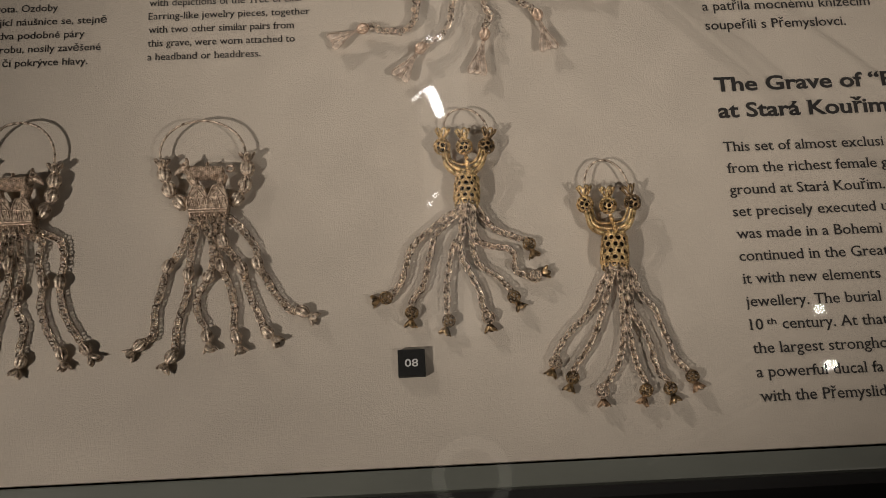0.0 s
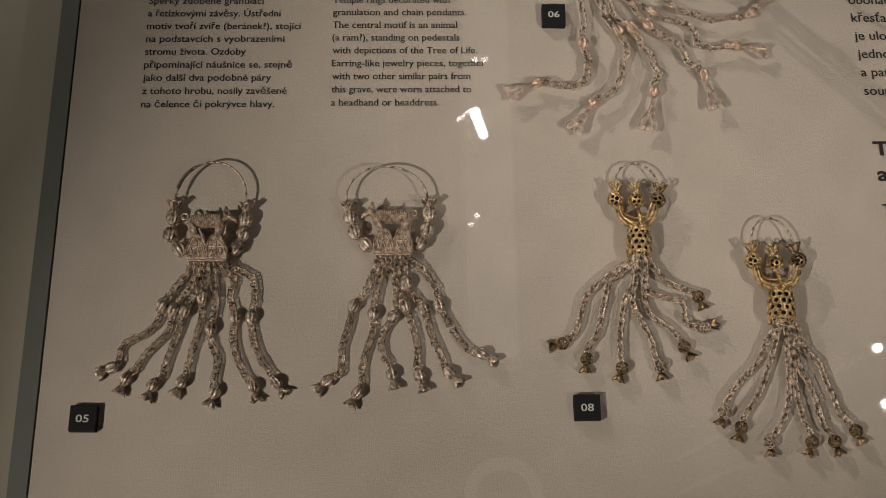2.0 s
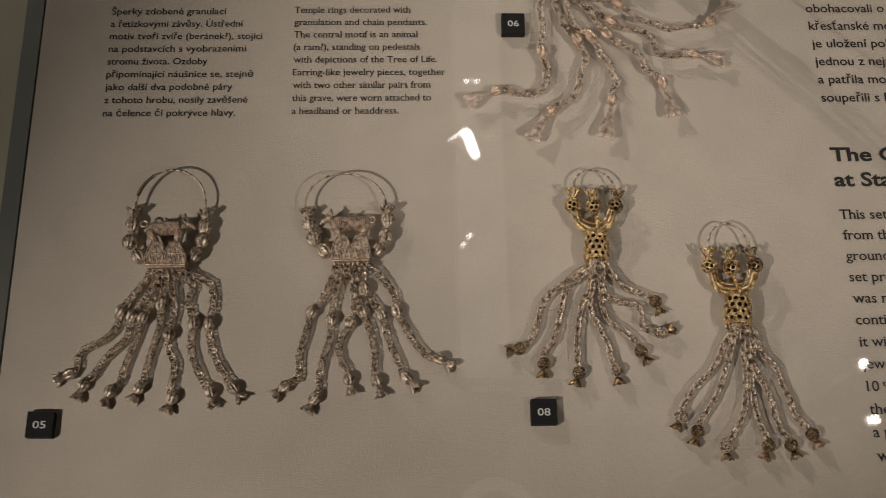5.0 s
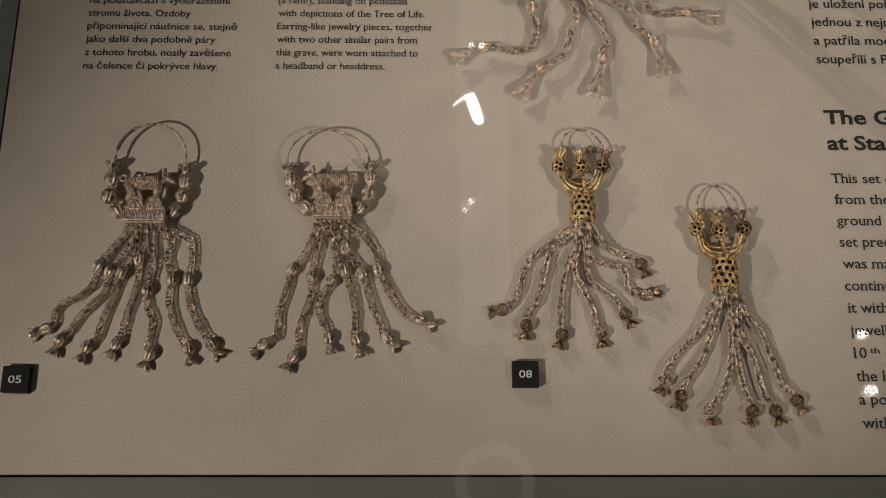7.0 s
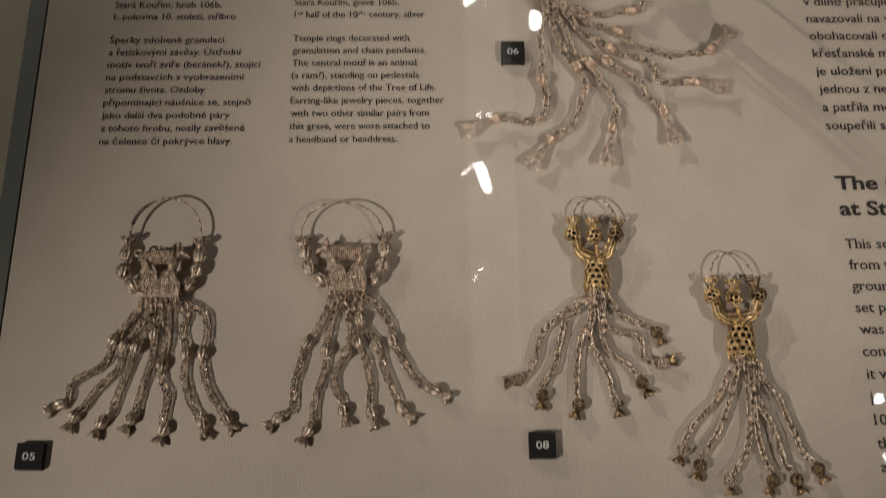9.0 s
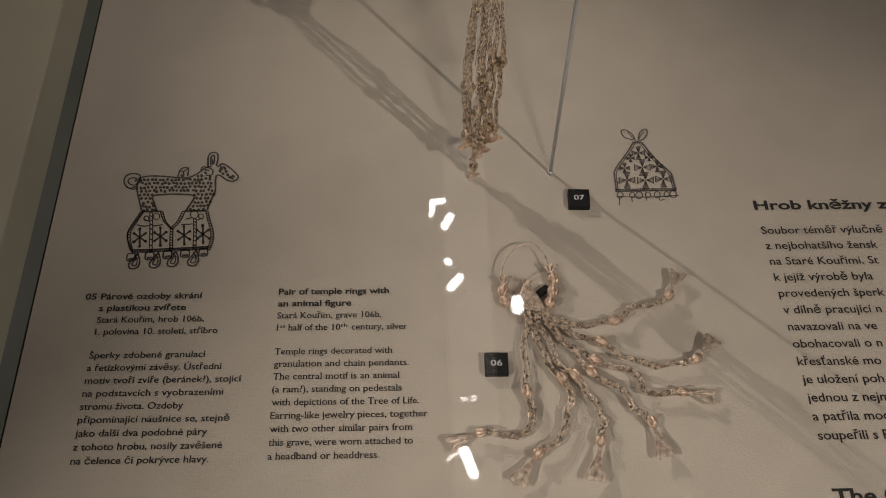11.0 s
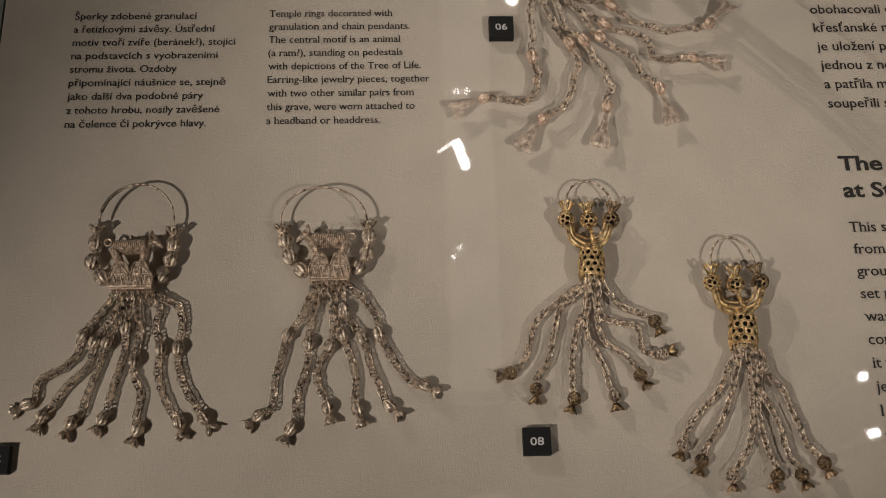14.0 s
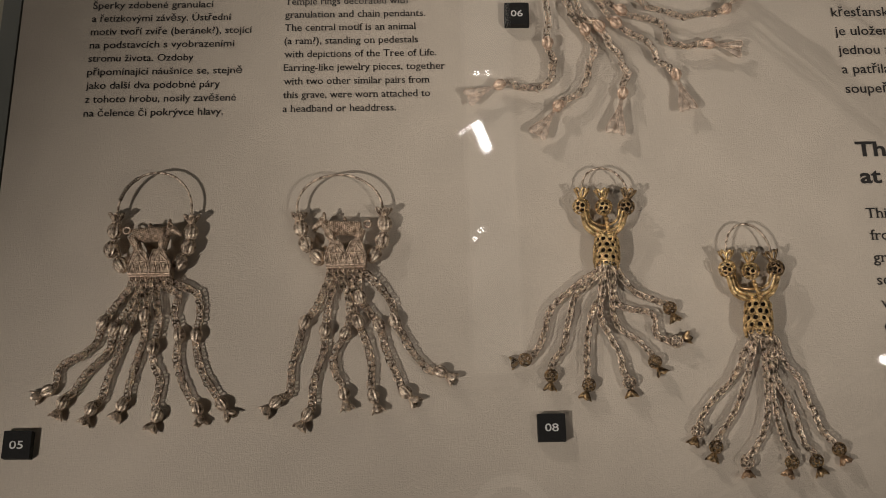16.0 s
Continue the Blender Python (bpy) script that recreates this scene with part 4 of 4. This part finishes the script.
    # dark cylinder added behind the holes in place of the barrel's inner shade
    s = Shape()
    s.tube([(top + ax * 0.4) * MM, (low - ax * 0.3) * MM], rad * 0.74 * MM, 20)
    part("shade_core", s, DARKIN, ob, "added dark core, shade inside the barrel")
    for k, pts in enumerate(chains):
        q = (k + 0.5) / len(chains) - 0.5
        st = low + ax * 1.0 + e * (-2 * q * rad * 0.72)
        tassel(ob, (st.x, st.y), pts, [], GOLD_CHAIN, "gold", 5.6, 3.3)
    return ob


gold_ring((0.1455, -0.0762), "gilded openwork temple ring with three crowned balls and seven chains",
          [(-10.1, 31.9), (-8.0, 36.6), (-2.9, 42.0), (4.5, 37.5), (9.4, 31.7)],
          [((-11.1, 29.5), (-11.5, 23.3)), ((-1.9, 28.0), (-1.5, 22.8)), ((9.7, 29.3), (8.4, 22.7))],
          [(-11.2, 19.6), (-9.4, 13.0), (-2.5, 8.8), (4.7, 12.0), (7.9, 18.9)], ((-1.1, 19.0), (-0.6, 7.4)), ((-1.1, 8.2), (-1.9, -3.0), 5.5),
          [[(-5.6, -5.9), (-13.4, -10.8), (-26.6, -22.3), (-30.4, -32.8), (-33.5, -40.4), (-39.1, -44.6), (-43.3, -45.4)],
           [(-4.7, -6.9), (-15.6, -16.6), (-18.9, -25.3), (-22.3, -38.6), (-27.8, -47.0), (-28.3, -51.7), (-28.9, -56.3)],
           [(-3.8, -7.9), (-5.3, -16.7), (-9.6, -25.4), (-12.1, -37.8), (-12.9, -51.9), (-12.5, -56.0), (-14.4, -61.1)],
           [(-1.9, -6.9), (-5.8, -24.5), (-2.7, -34.1), (1.3, -43.6), (2.7, -51.1), (4.7, -55.3), (5.3, -59.9)],
           [(0.0, -7.0), (-0.3, -18.7), (1.3, -30.3), (9.2, -37.1), (14.3, -42.8), (16.3, -46.6), (19.2, -51.3)],
           [(0.9, -7.9), (1.1, -18.7), (6.4, -23.1), (16.5, -25.7), (17.7, -34.3), (21.2, -37.2), (26.3, -37.7), (30.5, -36.3)],
           [(2.9, -6.0), (8.9, -14.9), (18.8, -19.9), (24.7, -23.0), (26.6, -27.7)]])
gold_ring((0.2098, -0.1080), "gilded openwork temple ring with three crowned balls and six long chains",
          [(-13.1, 33.6), (-10.7, 40.0), (-4.1, 46.0), (3.4, 40.8), (6.4, 32.0)],
          [((-14.0, 31.3), (-14.0, 24.9)), ((-3.8, 30.3), (-3.8, 23.9)), ((5.8, 30.2), (7.1, 24.7))],
          [(-13.9, 21.2), (-11.6, 13.5), (-3.4, 10.3), (3.9, 13.4), (7.4, 20.6)], ((-3.3, 18.9), (-1.7, 9.0)), ((-2.1, 9.2), (-3.4, -2.9), 5.9),
          [[(-6.3, -6.0), (-9.9, -12.2), (-15.4, -22.3), (-25.3, -32.1), (-31.4, -40.1), (-32.3, -44.6), (-34.4, -49.0)],
           [(-4.5, -6.0), (-7.4, -15.0), (-11.3, -26.0), (-16.9, -37.6), (-24.1, -47.3), (-25.5, -51.3), (-27.1, -55.7)],
           [(-1.7, -6.0), (-1.3, -16.9), (-2.3, -35.1), (-4.6, -44.0), (-8.5, -51.1), (-11.5, -54.5), (-13.2, -58.0), (-13.2, -62.8)],
           [(1.0, -6.0), (0.5, -26.1), (1.0, -37.9), (2.6, -47.7), (4.6, -53.0), (5.4, -58.3), (3.5, -63.0)],
           [(2.9, -6.0), (2.7, -22.5), (6.3, -30.7), (8.9, -38.8), (11.1, -50.4), (14.3, -54.0), (15.7, -58.0), (17.2, -62.4)],
           [(4.4, -6.8), (6.2, -15.1), (12.5, -23.5), (15.7, -34.4), (19.0, -44.3), (22.8, -49.7), (25.7, -53.3), (27.6, -57.3)]])


def pouch_body(parent, top, a, b, z):
    """A three-cornered hollow body covered with rows of granules."""
    s = Shape()
    t, p, q = Vector((*top, 0)), Vector((*a, 0)), Vector((*b, 0))
    pm, qm = p.lerp(t, 0.36) + (p - q) * 0.09, q.lerp(t, 0.36) + (q - p) * 0.09
    tl, tr = t + (p - q) * 0.10, t + (q - p) * 0.10
    out = [p, q, qm, tr, tl, pm]
    s.prism([(v.x * MM, v.y * MM) for v in out], (z - 2.4) * MM, (z + 2.4) * MM)
    for u, v in zip(out, out[1:] + out[:1]):
        s.tube([mm(u.x, u.y, z + 2.4), mm(v.x, v.y, z + 2.4)], 0.38 * MM, 5)
    for r in range(10):
        k = r / 10 + 0.05
        l, m = (p.lerp(pm, k / 0.36), q.lerp(qm, k / 0.36)) if k < 0.36 else (pm.lerp(tl, (k - 0.36) / 0.64), qm.lerp(tr, (k - 0.36) / 0.64))
        n = max(2, int((m - l).length / 1.15))
        for c in range(n):
            w = l.lerp(m, (c + 0.5) / n)
            s.ball(mm(w.x, w.y, z + 2.4), (0, 0, 1), 0.5 * MM, 1, 0, 0, 6, 4)
    return part("pouch_body", s, PALE, parent, "three-cornered granulated silver body", False)


def leaf_ring(name, label, place, arch, left, right, body, chains):
    ob = empty(name, (*place, 0), label, "temple ring", "pair of leaf-chain temple rings")
    arch = half_ellipse(arch)
    hoop(ob, [(*left[-1], 4.0), (*left[1], 4.6)] + [(x, y, 5.2 + 2.5 * math.sin(math.pi * (i + 0.5) / len(arch))) for i, (x, y) in enumerate(arch)] + [(*right[1], 4.6), (*right[-1], 4.0)], 0.5, PALE)
    for col in (left, right):
        for a, b in zip(col[1:], col[:-1]):
            melon_bead(ob, (*a, 4.0), (b[0] - a[0], b[1] - a[1], 0), 3.1, ROSY, 1.15, 8)
        wire_crown(ob, (col[0][0], col[0][1] - 2.6, 4.9), (0.05, 1, 0.35), PALE, 3.6, 3.2, 6, 0.6)
    pouch_body(ob, *body, 3.4)
    s = Shape()
    s.petals(mm(body[0][0], body[0][1] - 0.5, 4.5), (0, 1, 0.2), 5, 4.5 * MM, 3.4 * MM, 1.5 * MM, 0.2, curl=0.3)
    part("flower_collar", s, PALE, ob, "small flower collar of five petals")
    for k, (pts, beads) in enumerate(chains):
        q = (k + 0.5) / len(chains)
        tassel(ob, (body[1][0] + (body[2][0] - body[1][0]) * q, body[1][1] - 1.5), pts, beads, LEAF_CHAIN, "leaf", 5.0, 4.4)
    return ob


leaf_ring("leaf_temple_ring", "pale silver temple ring with fanned chains ending in leaf pendants", (0.1308, 0.0777),
          [(-15.7, 18.1), (-12.4, 29.7), (-3.9, 37.1), (4.6, 32.6), (8.5, 26.1)],
          [(-14.4, 17.0), (-15.1, 10.8), (-14.5, 4.6)], [(10.1, 23.9), (11.3, 17.6), (10.7, 10.3), (8.4, 3.1)],
          ((-2.8, 13.5), (-8.3, -0.6), (5.3, -2.9)),
          [([(-3.3, -4.1), (-6.2, -21.9), (-7.3, -48.4), (-5.0, -61.2), (-13.0, -71.7), (-22.5, -69.7), (-30.5, -69.2), (-42.7, -74.5)], [2]),
           ([(-1.7, -6.1), (3.2, -29.8), (10.6, -41.3), (13.7, -52.5), (8.0, -70.4), (1.8, -77.3), (-4.0, -80.3), (-12.8, -92.4)], [2]),
           ([(0.0, -6.2), (9.8, -31.8), (17.4, -39.6), (22.9, -50.9), (28.3, -61.9), (26.1, -74.4), (21.9, -91.5)], [2]),
           ([(1.7, -6.2), (12.6, -18.3), (25.4, -37.9), (38.1, -47.5), (46.4, -60.5), (51.5, -65.2), (55.1, -80.3)], [2]),
           ([(3.4, -6.3), (14.1, -20.3), (28.2, -31.3), (45.8, -38.3), (51.0, -49.7), (60.9, -49.9), (68.4, -49.5), (80.4, -52.1)], [2]),
           ([(5.2, -5.3), (16.4, -14.5), (31.8, -21.1), (43.4, -30.6), (59.7, -34.8), (70.0, -33.1), (78.4, -31.0), (86.9, -21.9)], [2]),
           ([(6.8, -6.3), (21.9, -10.6), (39.7, -9.0), (50.4, -1.2), (61.0, 0.7), (70.2, 6.6), (75.7, 18.0)], [2])])
clip = Shape()
clip.box((-0.0045, -0.0016, 0.0), (0.0045, 0.0016, 0.0035), 0.0003)
clip_ob = thing("mount_clip", clip, TAGBLACK, "small black mount clip beside the pale temple ring", "clip")
clip_ob.location, clip_ob.rotation_euler = (0.1354, 0.0885, 0), (0, 0, radians(38))

# the hanging partner on its steel rod
rod = empty("display_rod", (0.147, 0.169, 0), "thin steel display rod with a short side arm", "display rod")
s = Shape()
s.tube([(0, 0, 0), (0, 0, 0.196)], 0.0011, 10)
part("post", s, ROD, rod)
s = Shape()
s.tube([(0, 0, 0), (0, 0, 0.0018)], [0.0017, 0.0015], 12)
part("foot", s, ROD, rod)
s = Shape()
s.tube([(0.0012, 0, 0.1945), (-0.02, 0, 0.1955), (-0.040, 0, 0.1945), (-0.0435, 0, 0.1965)], 0.0010, 8)
part("side_arm", s, ROD, rod)

hung = empty("hanging_temple_ring", (0.106, 0.169, 0), "pale silver temple ring hanging with chains from a rod", "temple ring", "pair of leaf-chain temple rings")
hoop(hung, [(-13, 0, 150), (-15, 0, 162), (-10, 0, 182), (0, 0, 193), (10, 0, 182), (13, 0, 165), (12, 0, 150)], 0.5, PALE)
for x in (-14, 13):
    for z in (147, 153.5, 160):
        melon_bead(hung, (x, 0, z), (0, 0, 1), 2.7, PALE, 1.15, 9)
s = Shape()
s.prism([(-0.008, -0.0024), (0.008, -0.0024), (0.008, 0.0024), (-0.008, 0.0024)], 0.139, 0.147)
s.prism([(-0.005, -0.0022), (0.005, -0.0022), (0.005, 0.0022), (-0.005, 0.0022)], 0.147, 0.154)
s.prism([(-0.002, -0.002), (0.002, -0.002), (0.002, 0.002), (-0.002, 0.002)], 0.154, 0.160)
s.tube([(-0.014, 0, 0.145), (0, 0, 0.143), (0.013, 0, 0.145)], 0.0008, 6)
part("pouch_body", s, PALE, hung, "stepped granulated silver body", False)
for x, y, z0, z1, zb in ((-9, 0, 33, 138, 71), (-6.5, 2, 31, 138, 68), (-3.0, -2, 9.5, 138, 52), (-0.5, 2, 22, 138, 73), (2.0, -1, 30, 138, 66), (5.0, 1, 36, 138, 84), (8.5, 0, 39, 138, 88)):
    lo = (x * 0.85, y, z0)
    ch = chain(hung, [(x * 0.6, y * 0.4, z1), (x, y, z1 - 40), (x, y, zb), (x * 0.95, y, (zb + z0) / 2), (lo[0], y, z0 + 2)], **HUNG_CHAIN)
    melon_bead(ch, (x, y, zb), (0, 0, 1), 2.8, TARNISHED, 1.35, 7)
    melon_bead(ch, lo, (0, 0, 1), 2.8, TARNISHED, 1.3, 7)
    trefoil(ch, (lo[0], y, z0 - 2.5), (random.uniform(-0.2, 0.2), 0, -1), ROSY, 8.0 if z0 > 10 else 6.5, 3.2, 1.9)
